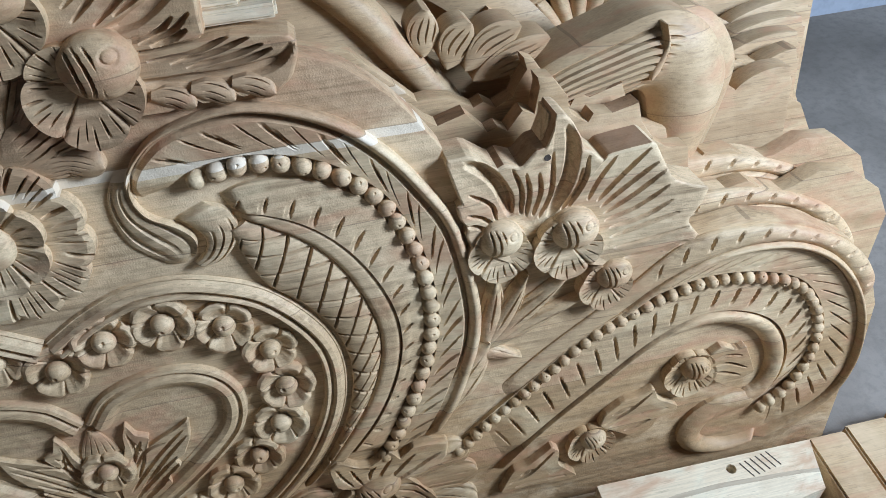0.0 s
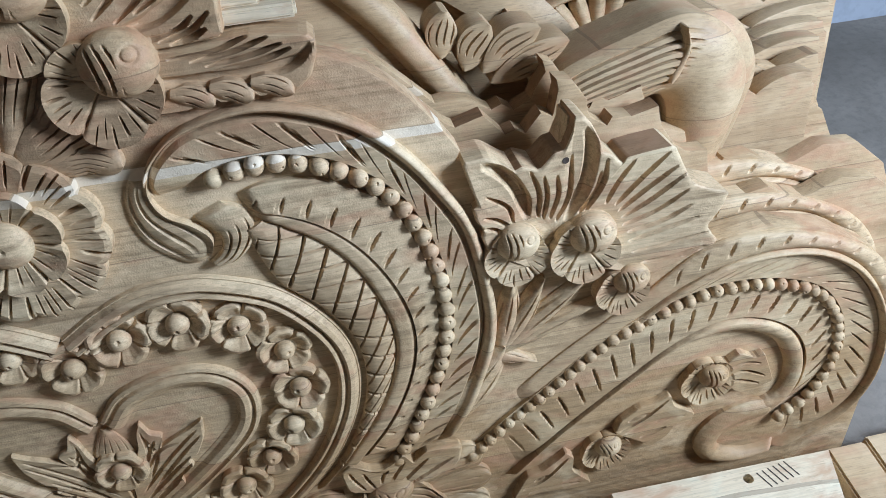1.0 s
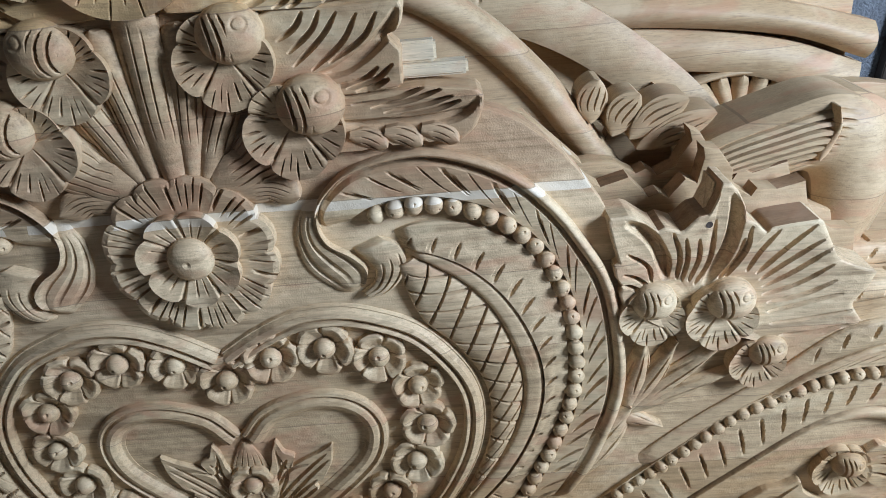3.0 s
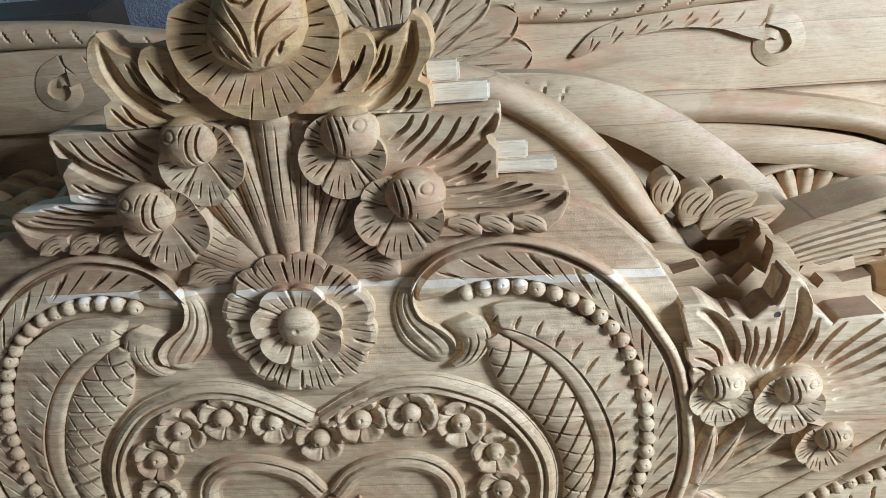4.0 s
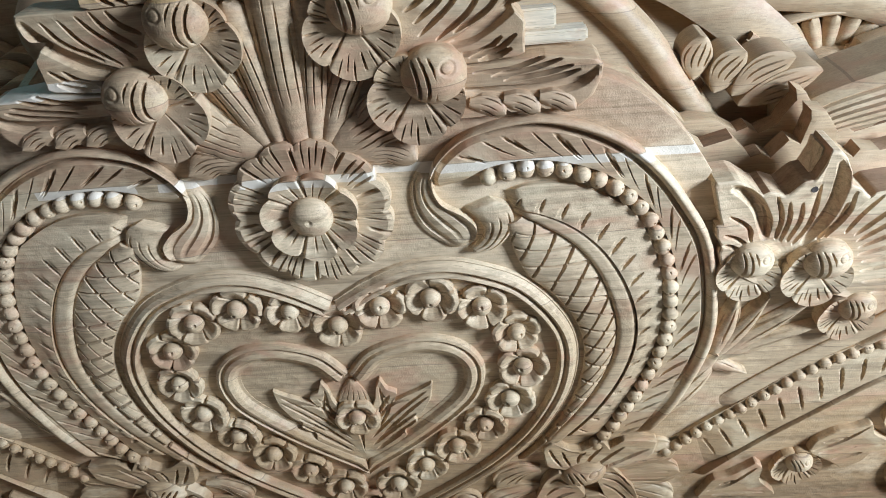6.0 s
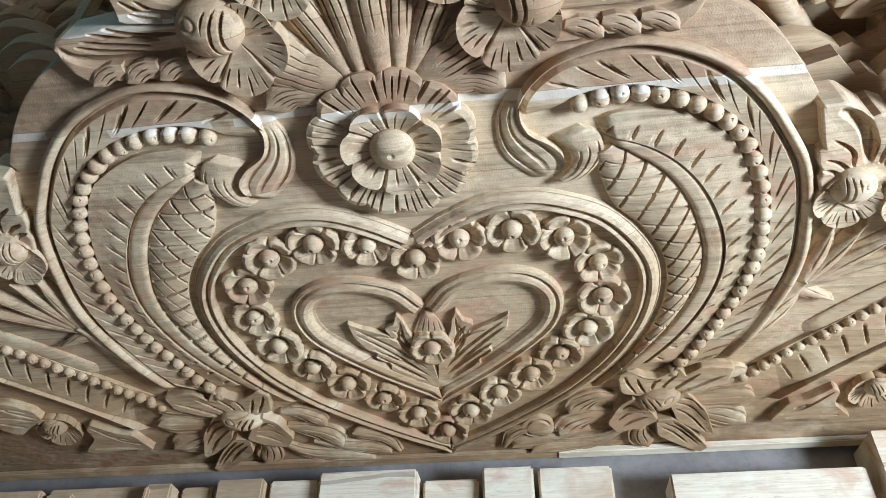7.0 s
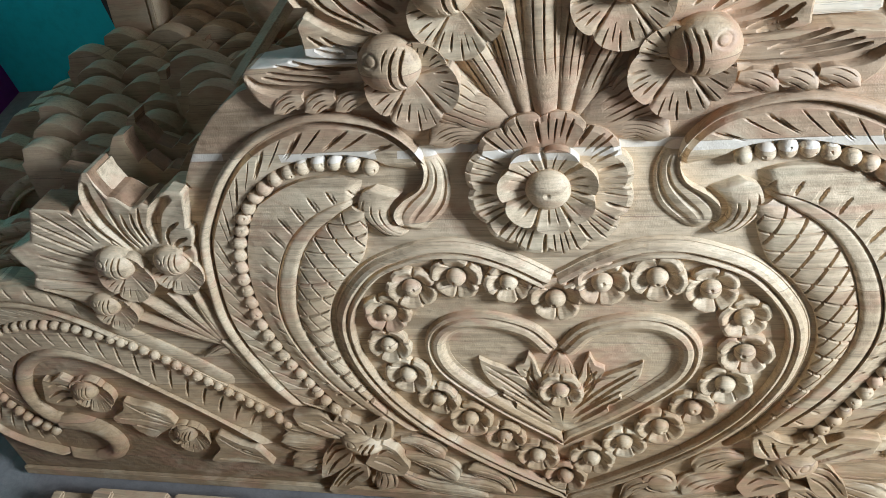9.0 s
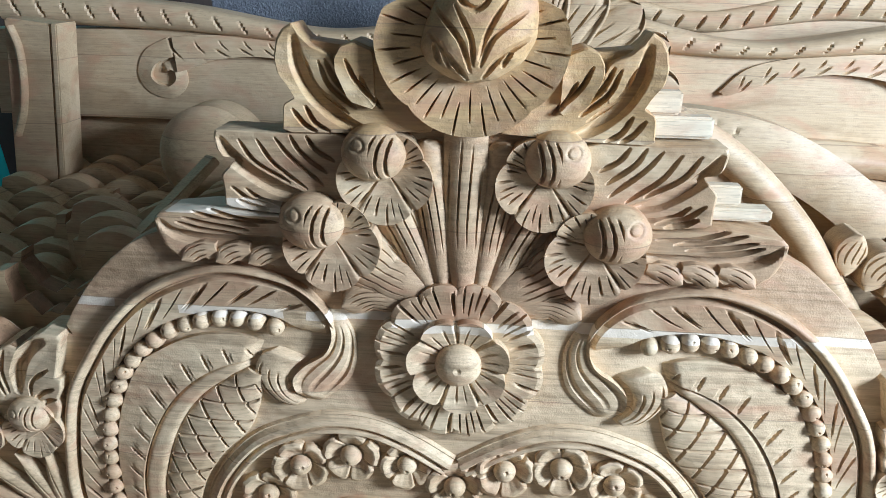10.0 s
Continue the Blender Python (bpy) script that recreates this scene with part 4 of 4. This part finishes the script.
# ---- bottom ornaments ----
both("bottom_petal", carving("bottom_petal", (0.327, -0.605), [(0.363, -0.586), (0.334, -0.549), (0.309, -0.569), (0.289, -0.620), (0.308, -0.649), (0.356, -0.635), (0.380, -0.617)], (0.016, 0.020), [[(0.354, -0.595), (0.329, -0.596), (0.307, -0.615)], [(0.359, -0.607), (0.337, -0.617), (0.316, -0.632)], [(0.348, -0.585), (0.328, -0.572), (0.314, -0.582)]], half=0.0028, depth=0.010, base=-0.004, n=300, nr=40), wood, board)
both("bottom_petal", carving("bottom_petal", (0.423, -0.663), [(0.375, -0.620), (0.406, -0.616), (0.439, -0.652), (0.477, -0.712), (0.462, -0.725), (0.419, -0.696), (0.380, -0.665)], (0.012, 0.018), [[(0.391, -0.631), (0.417, -0.654), (0.457, -0.701)], [(0.388, -0.643), (0.413, -0.668), (0.436, -0.694)], [(0.405, -0.628), (0.433, -0.659), (0.462, -0.696)]], half=0.0028, depth=0.010, base=-0.004, n=300, nr=40), wood, board)
both("bottom_petal", carving("bottom_petal", (0.437, -0.602), [(0.391, -0.563), (0.419, -0.540), (0.462, -0.601), (0.484, -0.677), (0.458, -0.664), (0.413, -0.626)], (0.012, 0.017), [[(0.406, -0.574), (0.436, -0.592), (0.465, -0.632)], [(0.407, -0.590), (0.436, -0.618), (0.466, -0.661)], [(0.410, -0.561), (0.434, -0.569), (0.454, -0.597)]], half=0.0028, depth=0.010, base=-0.004, n=300, nr=40), wood, board)
both("crest_spray", carving("crest_spray", (0.388, -0.522), [(0.310, -0.539), (0.303, -0.493), (0.321, -0.478), (0.347, -0.498), (0.367, -0.502), (0.384, -0.492), (0.404, -0.476), (0.419, -0.501), (0.439, -0.479), (0.459, -0.478), (0.497, -0.484), (0.490, -0.519), (0.439, -0.545), (0.371, -0.555)], (0.012, 0.018), [[(0.336, -0.541), (0.323, -0.517), (0.315, -0.494)], [(0.351, -0.541), (0.342, -0.521), (0.337, -0.503)], [(0.375, -0.540), (0.388, -0.522), (0.404, -0.494)], [(0.389, -0.544), (0.412, -0.527), (0.441, -0.497)], [(0.404, -0.548), (0.435, -0.532), (0.483, -0.503)], [(0.362, -0.535), (0.367, -0.520), (0.377, -0.506)]], half=0.0028, depth=0.010, base=-0.004, n=300, nr=40), wood, board)
for side in (1, -1):
    part("bottom_bud", bud, wood, board, at=Matrix.Translation((side * 0.373, 0, -0.556)) @ Matrix.Diagonal((side, 1, 1, 1)) @ pose(0, 0, 0, 0, -12, 0) @ Matrix.Diagonal((1.05, 1, 0.62, 1)))
ACANTHUS = [((0.415, -0.585), (0.475, -0.580), (0.540, -0.570), 0.026),
            ((0.410, -0.605), (0.470, -0.625), (0.535, -0.645), 0.026),
            ((0.410, -0.560), (0.470, -0.535), (0.528, -0.512), 0.028),
            ((0.355, -0.630), (0.350, -0.670), (0.368, -0.706), 0.022),
            ((0.300, -0.600), (0.240, -0.622), (0.205, -0.660), 0.024),
            ((0.330, -0.645), (0.270, -0.690), (0.150, -0.708), 0.020),
            ((0.300, -0.555), (0.262, -0.560), (0.222, -0.595), 0.020),
            ((0.260, -0.650), (0.205, -0.668), (0.115, -0.690), 0.020),
            ((0.100, -0.694), (0.125, -0.650), (0.180, -0.622), 0.020)]
for a, b, c, w in ACANTHUS:
    both("acanthus_leaf", leaf("acanthus_leaf", [a, b, c], w, 0.004, 0.014, 4, 0.008, -3, blade=0.4, roll=0.002), wood, board)
both("scroll", disc("scroll", lambda th: 0.030 + 0 * th, lambda rho, th: 0.008 + 0.006 * np.sqrt(np.clip(1 - 0.9 * rho**2, 0, 1)) - 0.008 * np.exp(-((rho - 0.78) / 0.07) ** 2) * window(th, 0.3, 5.0, 0.5), 24, 60, -0.004), wood, board)[0].location = (0.165, 0, -0.635)
part("foot_rail", box("foot_rail", (-1.20, -0.010, -0.7349), (0.20, -0.0005, -0.712), 0.002), wood, board)
part("foot_rail", box("foot_rail", (0.2002, -0.012, -0.7349), (1.20, -0.0005, -0.714), 0.002), white_wood, board, "pale sapwood foot rail")

# ---- headboards stacked behind ----
def wavy_half(seed, up):
    rnd = random.Random(seed)
    d = lambda: rnd.uniform(-0.006, 0.006)
    lobe_edge = [(1.262, -0.22), (1.235, -0.165), (1.180, -0.118), (1.120, -0.105), (1.075, -0.128), (1.045, -0.130), (1.0, -0.105), (0.955, -0.106), (0.910, -0.140)]
    return [(0.0, -0.735), (1.210, -0.735), (1.235, -0.50)] + [(x, z - 0.062 + up + d()) for x, z in lobe_edge] + [(x + d(), z + 0.010 + d()) for x, z in PALM[-8:6:-1]]


for k in range(8):
    up = 0.024 * min(k, 4)
    half = wavy_half(k % 4, up) + [(0.520, 0.020), (0.440, 0.100), (0.300, 0.140), (0.200, 0.150)]     # lower in the middle than the front one
    ring = half + [(0.0, 0.15)] + [(-x, z) for x, z in half[:0:-1]]
    off = (0.072, 0.122, 0.275, 0.318, 0.430, 0.474, 0.518, 0.562)[k]
    b = thing("stacked_headboard", PANEL @ pose(random.uniform(-0.012, 0.012), off, 0.010 * min(k, 2) + random.uniform(-0.008, 0.004)), "unfinished wooden headboard with a wavy sawn edge, stacked upright", "headboard", "stacked headboards")
    sawn = slab("board", ring, 0.0, 0.034, 0.003)
    sawn.materials.append(back_wood)
    sawn.materials.append(shaded_edge)
    for face in sawn.polygons:                  # inward faces of the leaf fan's narrow cuts carry painted shade
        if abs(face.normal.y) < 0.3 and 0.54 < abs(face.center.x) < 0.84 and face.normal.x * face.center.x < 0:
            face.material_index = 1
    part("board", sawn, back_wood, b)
    for side in (1, -1):
        part("leaf_band", bpy.data.meshes["lobe_leaf_band"], wood, b, at=Matrix.Translation((0, 0.002, 0.018 + up)) @ Matrix.Diagonal((side, 1, 1, 1)))
        part("lobe_rim", bpy.data.meshes["lobe_rim"], wood, b, at=Matrix.Translation((0, 0.002, 0.018 + up)) @ Matrix.Diagonal((side, 1, 1, 1)))


def wavy_rail(x0, x1, humps, top, seed):
    rnd = random.Random(seed)
    n = 60
    ph = rnd.uniform(-0.5, 0.5)
    pts = [(x0, -0.735), (x1, -0.735)]
    for k in range(n + 1):
        f = 1 - k / n
        pts.append((x0 + (x1 - x0) * f, top + 0.030 * abs(math.sin(math.pi * humps * f + ph)) ** 0.7 - 0.02 * (f < 0.03 or f > 0.97)))
    return pts


for k in range(9):
    x0 = -0.955 - 0.03 * (k % 3 == 2) + 0.012 * max(0, k - 4) + random.uniform(-0.02, 0.02)
    b = thing("stacked_bed_rail", PANEL @ pose(0, 0.145 + 0.052 * k, 0), "rough bed rail with a wavy shaped top edge, stacked in shade", "bed rail", "stacked bed rails")
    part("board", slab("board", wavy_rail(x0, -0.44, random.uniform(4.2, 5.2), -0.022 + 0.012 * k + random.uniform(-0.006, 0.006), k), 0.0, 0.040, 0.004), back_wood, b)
for k in range(3):
    b = thing("stacked_bed_rail", PANEL @ pose(0, 0.162 + 0.036 * k, 0), "rough bed rail with a wavy shaped top edge, stacked in shade", "bed rail", "stacked bed rails")
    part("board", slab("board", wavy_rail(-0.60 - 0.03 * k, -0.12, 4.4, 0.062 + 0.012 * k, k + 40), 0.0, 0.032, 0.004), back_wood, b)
for k in range(6):
    x1 = 1.18 + 0.040 * k + random.uniform(-0.02, 0.02)
    b = thing("stacked_bed_rail", PANEL @ pose(0, 0.245 + 0.056 * k, 0), "pale bed rail with a wavy shaped top edge, stacked in daylight", "bed rail", "stacked bed rails")
    part("board", slab("board", wavy_rail(0.95, x1, 1.6, -0.105 + 0.012 * k + random.uniform(-0.012, 0.012), k + 20), 0.0, 0.044, 0.004), pale_wood, b)

# ---- arched headboard with a big leaf scroll, just behind the stack's front ----
arch = thing("arched_headboard", PANEL @ pose(0, 0.20, 0), "pale arched headboard with two rounded mouldings and a fluted scroll", "headboard")
ARC = [(0.10, 0.345), (0.203, 0.328), (0.306, 0.297), (0.400, 0.240), (0.489, 0.154), (0.554, 0.066), (0.606, -0.010), (0.64, -0.08)]
arc = spline(ARC, 160)
tube = lambda r, s, t: 0.004 + 0.026 * np.sqrt(np.clip(1 - (2 * t - 1) ** 2, 0, 1))
part("arch_moulding", between("arch_moulding", arc, beside(arc, -0.050), tube, 15, -0.03), pale_wood, arch)
edge = [tuple(p) for p in beside(arc, -0.006)[::8]]
part("board", slab("board", [(0.05, -0.735), (1.0, -0.735), (1.0, -0.2), (0.72, -0.12)] + edge[::-1] + [(0.05, 0.34)], 0.012, 0.050, 0.004), pale_wood, arch)
part("inner_board", slab("inner_board", [(0.05, -0.20), (0.55, -0.20)] + [tuple(p) for p in beside(arc, -0.045)[::-10]] + [(0.05, 0.28)], -0.012, 0.010, 0.004), pale_wood, arch)
rear_arch = thing("arched_headboard", PANEL @ pose(0, 0.36, 0), "pale arched headboard with a wide sanded shoulder", "headboard")
arc2 = spline([(0.15, 0.255), (0.27, 0.278), (0.385, 0.274), (0.48, 0.254), (0.57, 0.214), (0.66, 0.155), (0.75, 0.080), (0.82, 0.0)], 140)
part("shoulder", between("shoulder", arc2, beside(arc2, -0.085), lambda r, s, t: 0.004 + 0.024 * np.sin(math.pi * np.clip(0.1 + 0.7 * t, 0, 1)) ** 0.6 - 0.006 * cut(r + 0.03 * t, 0.035, 0.003) * window(s, 0.12, 0.38, 0.04) * window(t, 0.1, 0.6, 0.2), 21, -0.03), pale_wood, rear_arch)
part("board", slab("board", [(0.10, -0.735), (1.1, -0.735), (1.1, -0.25)] + [tuple(p) for p in beside(arc2, -0.004)[::-8]] + [(0.10, 0.24)], 0.012, 0.050, 0.004), pale_wood, rear_arch)
knob_out = spline([(0.690, 0.000), (0.712, 0.038), (0.812, 0.074), (0.894, 0.093), (0.956, 0.066), (0.994, -0.006), (0.982, -0.078), (0.950, -0.165)], 150)
knob_in = spline([(0.700, -0.060), (0.740, -0.040), (0.815, -0.030), (0.855, -0.020), (0.870, -0.030), (0.876, -0.060), (0.874, -0.100), (0.860, -0.170)], 150)
part("leaf_scroll", between("leaf_scroll", knob_out, knob_in, lambda r, s, t: 0.030 + 0.050 * np.sin(math.pi * np.clip(0.06 + 0.9 * t, 0, 1)) ** 0.5 - 0.018 * cut(t, 0.10, 0.018) * window(s, 0.03, 0.50, 0.1) * window(t, 0.12, 0.92, 0.1), 97, -0.05), pale_wood, arch)
part("scroll_lip", leaf("scroll_lip", [(0.865, 0.005), (0.885, 0.050), (0.880, 0.085)], 0.010, 0.072, 0.086, 2, 0.004, base=0.05), pale_wood, arch)
scroll_copy = part("leaf_scroll", bpy.data.meshes["leaf_scroll"], pale_wood, arch, at=pose(0.075, 0.10, -0.03))
for spine, w, up in (([(0.550, 0.070), (0.553, 0.105), (0.560, 0.134)], 0.020, 0.020), ([(0.580, 0.050), (0.598, 0.085), (0.618, 0.110)], 0.022, 0.026), ([(0.605, 0.045), (0.645, 0.078), (0.688, 0.098)], 0.021, 0.030), ([(0.615, 0.030), (0.670, 0.052), (0.728, 0.076)], 0.019, 0.034)):
    part("arch_leaf", leaf("arch_leaf", spine, w, up, up + 0.005, 4, 0.010, -3, -0.03, n=70, blunt=0.85), pale_wood, arch)

# ---- carved headboard standing further back ----
back = thing("rear_headboard", PANEL @ pose(0.11, 0.60, 0), "large carved headboard with a shell palmette, scrolled rail and ribbed fan", "headboard")
part("rail", slab("rail", [(-1.10, 0.175), (1.06, 0.175), (1.06, 0.345), (0.80, 0.350), (0.60, 0.345), (0.30, 0.36), (-0.60, 0.355), (-1.10, 0.345)], 0.0, 0.06, 0.006), pale_wood, back)
part("board", slab("board", [(-1.08, -0.735), (1.04, -0.735), (1.04, 0.1745), (-1.08, 0.1745)], 0.03, 0.06, 0.003), back_wood, back)
for side in (1, -1):
    flip = Matrix.Diagonal((side, 1, 1, 1))
    lf = spline([(0.338, 0.268), (0.393, 0.316), (0.501, 0.338), (0.640, 0.345), (0.715, 0.338)], 320)
    lf_in = spline([(0.350, 0.262), (0.449, 0.294), (0.536, 0.307), (0.623, 0.300), (0.678, 0.281), (0.706, 0.273)], 320)
    if side == 1:
        scroll_leaf = between("scroll_leaf", lf, lf_in, lambda r, s, t: 0.008 + 0.010 * t - 0.014 * cut(r + 0.05 * t * t, 0.048, 0.004) * window(t, 0.55, 0.99, 0.3) * window(s, 0.05, 0.85, 0.05) - 0.008 * cut(r + 0.02 + 0.05 * t * t, 0.048, 0.0025) * window(t, 0.2, 0.7, 0.3), 25, -0.004)
        curl = spline([(0.715, 0.338), (0.771, 0.309), (0.789, 0.265), (0.769, 0.233), (0.727, 0.224), (0.699, 0.247), (0.700, 0.278), (0.722, 0.290), (0.748, 0.278)], 200)
        volute_end = between("volute_end", beside(curl, 0.004), beside(curl, np.interp(np.linspace(0, 1, 200), [0, 0.5, 1], [-0.034, -0.022, -0.012])), lambda r, s, t: 0.003 + 0.009 * t, 15, -0.004, fade=0.05)
        top_leaf = between("top_leaf", spline([(0.16, 0.40), (0.40, 0.36), (0.70, 0.40), (1.05, 0.42)], 200), spline([(0.16, 0.34), (0.40, 0.33), (0.70, 0.35), (1.05, 0.36)], 200), lambda r, s, t: 0.004 + 0.02 * np.sin(math.pi * t) ** 0.5 - 0.008 * cut(r + 0.03 * t, 0.05, 0.003) * window(t, 0.2, 0.8, 0.2), 15, -0.05)
    part("scroll_leaf", scroll_leaf, pale_wood, back, at=flip)
    part("volute", volute_end, pale_wood, back, at=flip)
    part("top_leaf", top_leaf, pale_wood, back, at=flip)
for k in range(-4, 5):
    a = radians(90 - 21 * k)
    part("palmette_leaf", leaf("palmette_leaf", [(0.03 * math.cos(a), 0.255 + 0.03 * math.sin(a)), (0.12 * math.cos(a), 0.255 + 0.11 * math.sin(a)), (0.26 * math.cos(a), 0.255 + 0.22 * math.sin(a))], 0.046, 0.034 - 0.002 * abs(k), 0.040 - 0.002 * abs(k), 4, 0.012, base=-0.01, nt=89, blade=0.3, roll=0.006), pale_wood, back)
for a, b2, hh in (([(0.30, 0.165), (0.55, 0.185), (0.85, 0.150), (1.06, 0.095)], [(0.36, 0.120), (0.60, 0.120), (0.88, 0.085), (1.05, 0.025)], 0.045), ([(0.38, 0.110), (0.62, 0.115), (0.88, 0.075), (1.05, 0.015)], [(0.46, 0.020), (0.66, 0.030), (0.86, 0.0), (1.02, -0.08)], 0.030)):
    part("sweep_moulding", between("sweep_moulding", spline(a, 120), spline(b2, 120), lambda r, s, t: 0.006 + hh * np.sin(math.pi * np.clip(0.08 + 0.8 * t, 0, 1)) ** 0.8, 21, -0.035), pale_wood, back)
fan_c = (0.82, -0.13)
for k in range(13):
    a = radians(10 + 160 * k / 12)
    ca, sa = math.cos(a), math.sin(a)
    part("fan_rib", leaf("fan_rib", [(fan_c[0] + 0.05 * ca, fan_c[1] + 0.04 * sa), (fan_c[0] + 0.12 * ca, fan_c[1] + 0.09 * sa), (fan_c[0] + 0.20 * ca, fan_c[1] + 0.14 * sa)], 0.017, 0.004, 0.020, 1, 0.0, base=-0.035, n=24, nt=9, blade=0.12), pale_wood, back)
rimc = spline([(fan_c[0] + 0.22 * math.cos(radians(d)), fan_c[1] + 0.155 * math.sin(radians(d))) for d in range(0, 181, 15)], 90)
part("fan_rim", between("fan_rim", rimc, beside(rimc, 0.018), lambda r, s, t: 0.004 + 0.022 * np.sin(math.pi * t) ** 0.5, 9, -0.035), pale_wood, back)

far = thing("rear_headboard", PANEL @ pose(0, 0.74, 0), "carved pale headboard rail with a leaf-cut border, stacked upright", "headboard")
part("board", slab("board", [(0.16, -0.735), (1.20, -0.735), (1.20, 0.50), (0.80, 0.53), (0.45, 0.47), (0.16, 0.52)], 0.0, 0.05, 0.005), pale_wood, far)
far_a, far_b = spline([(0.20, 0.46), (0.42, 0.405), (0.70, 0.450), (1.0, 0.430), (1.18, 0.44)], 320), spline([(0.22, 0.41), (0.42, 0.365), (0.70, 0.395), (1.0, 0.385), (1.18, 0.39)], 320)
part("leaf_border", between("leaf_border", far_a, far_b, lambda r, s, t: 0.004 + 0.016 * np.sin(math.pi * t) ** 0.5 - 0.012 * cut(r + 0.04 * t, 0.045, 0.0035) * window(t, 0.15, 0.9, 0.25), 25, -0.004, fade=0.06), pale_wood, far)

post = thing("bed_post", PANEL @ pose(-0.865, 0.50, 0, 0, 6, 0), "square bed post with a carved oval and a planed white edge", "bed post")
part("shaft", box("shaft", (-0.055, 0.0, -0.735), (0.035, 0.07, 0.37), 0.004), back_wood, post)
part("planed_edge", box("planed_edge", (0.0355, -0.002, -0.70), (0.047, 0.068, 0.372), 0.002), pale_wood, post)
oval = spline([(-0.035, 0.15), (-0.020, 0.20), (-0.015, 0.26), (-0.020, 0.32), (-0.035, 0.36)], 60)
part("carved_oval", between("carved_oval", oval, beside(oval, 0.014), lambda r, s, t: 0.002 + 0.010 * np.sin(math.pi * t) ** 0.5, 9, -0.004), back_wood, post)
lath = thing("leaning_lath", PANEL, "rough brown lath leaning across the stacked boards", "lath")
foot, head = Vector((-0.537, 0.165, 0.048)), Vector((-0.427, 0.30, 0.176))
part("strip", box("strip", (-0.014, -0.008, 0.0), (0.014, 0.008, (head - foot).length), 0.002), back_wood, lath, at=Matrix.Translation(foot) @ (head - foot).to_track_quat("Z", "Y").to_matrix().to_4x4())
dark_scroll = thing("scroll_offcut", PANEL @ pose(-0.50, 0.46, 0.14), "rounded carved scroll piece leaning in the shade", "wood carving")
part("scroll", disc("scroll", lambda th: 0.095 * (1 + 0.12 * np.cos(th)), lambda rho, th: 0.01 + 0.05 * np.sqrt(np.clip(1 - 0.95 * rho**2, 0, 1)), 16, 48, -0.05), back_wood, dark_scroll)
part("stem", leaf("stem", [(0.0, -0.10), (0.10, -0.02), (0.26, 0.06)], 0.06, 0.0, 0.04, 3, 0.01, base=-0.05, blunt=0.9), back_wood, dark_scroll)
part("foot", box("foot", (-0.05, -0.01, -0.873), (0.05, 0.045, -0.05), 0.004), back_wood, dark_scroll)
cupboard = thing("dark_cupboard", pose(-1.25, 1.16, 0), "dark unlit cupboard standing against the rear wall", "cupboard")
part("body", box("body", (-0.17, 0.0, 0.0), (0.45, 0.22, 0.93), 0.004), dark_door, cupboard)

# ---- timber lying on the floor before the headboard ----
widths = [0.105, 0.17, 0.205, 0.06, 0.075, 0.10, 0.10, 0.19, 0.11, 0.10, 0.14]
x = -1.06
for k, w in enumerate(widths):
    b = thing("offcut_board", pose(x + w / 2, -0.19, 0.0), "rough sawn board end lying on the floor in a row", "board", "row of boards")
    high = 0.072 + (0.0, 0.018, 0.006, 0.026)[k % 4]
    part("plank", box("plank", (-w / 2 + 0.004, -0.62, 0.0), (w / 2 - 0.004, random.uniform(-0.008, 0.008), high), 0.004), (white_wood if k > 5 else pale_wood) if k > 2 else back_wood, b)
    if k < 4:
        part("wane", box("wane", (-w / 2 + 0.006, -0.62, 0.0), (-w / 2 + 0.3 * w, -0.010, 0.012), 0.004), back_wood, b, at=pose(0, 0, high, 0, 0, 0))
    x += w
b = thing("offcut_board", pose(0.555, -0.205, 0.0), "wide pale planed board lying on the floor", "board", "row of boards")
part("plank", box("plank", (-0.165, -0.6, 0.0), (0.165, 0.0, 0.08), 0.003), white_wood, b)
rail = thing("planed_rail", pose(0, 0, 0), "pale planed bed rail with a bored hole, lying on the floor", "bed rail")
bm = bmesh.new()
ring = [bm.verts.new(c) for c in ((0.74, -0.30, 0.10), (1.110, -0.245, 0.10), (1.135, -0.155, 0.10), (0.74, -0.150, 0.10))]
hole = [bm.verts.new((0.975 + 0.009 * math.cos(a), -0.175 + 0.009 * math.sin(a), 0.10)) for a in np.linspace(0, 2 * math.pi, 16, endpoint=False)]
er = [bm.edges.new((ring[k], ring[(k + 1) % 4])) for k in range(4)]
eh = [bm.edges.new((hole[k], hole[(k + 1) % 16])) for k in range(16)]
bmesh.ops.triangle_fill(bm, edges=er + eh, use_beauty=True)
got = bmesh.ops.extrude_face_region(bm, geom=bm.faces[:])
for e in got["geom"]:
    if isinstance(e, bmesh.types.BMVert):
        e.co.z = 0.0
bmesh.ops.recalc_face_normals(bm, faces=bm.faces)
me = bpy.data.meshes.new("plank")
bm.to_mesh(me)
bm.free()
part("plank", me, white_wood, rail)
for k in range(6):
    part("pencil_mark", box("pencil_mark", (-0.001, -0.016, 0.1001), (0.001, 0.016, 0.1006), 0), dark_door, rail, at=pose(1.000 + 0.011 * k, -0.183 + 0.002 * k, 0, 0, 0, 24))
# dark block added down in the hole, its colour standing for shade
part("hole_shade", box("hole_shade", (0.966, -0.184, 0.0), (0.984, -0.166, 0.05), 0), dark_door, rail)
for k, (xa, xb) in enumerate(((1.142, 1.215), (1.225, 1.31), (1.32, 1.42))):
    b = thing("offcut_block", pose(0, 0, 0), "short rough sawn wooden block on the floor", "wood block", "blocks beside the rail")
    part("block", box("block", (xa, -0.33, 0.0), (xb, -0.145 + 0.012 * k, 0.085 - 0.008 * k), 0.004), pale_wood if k % 2 else back_wood, b)
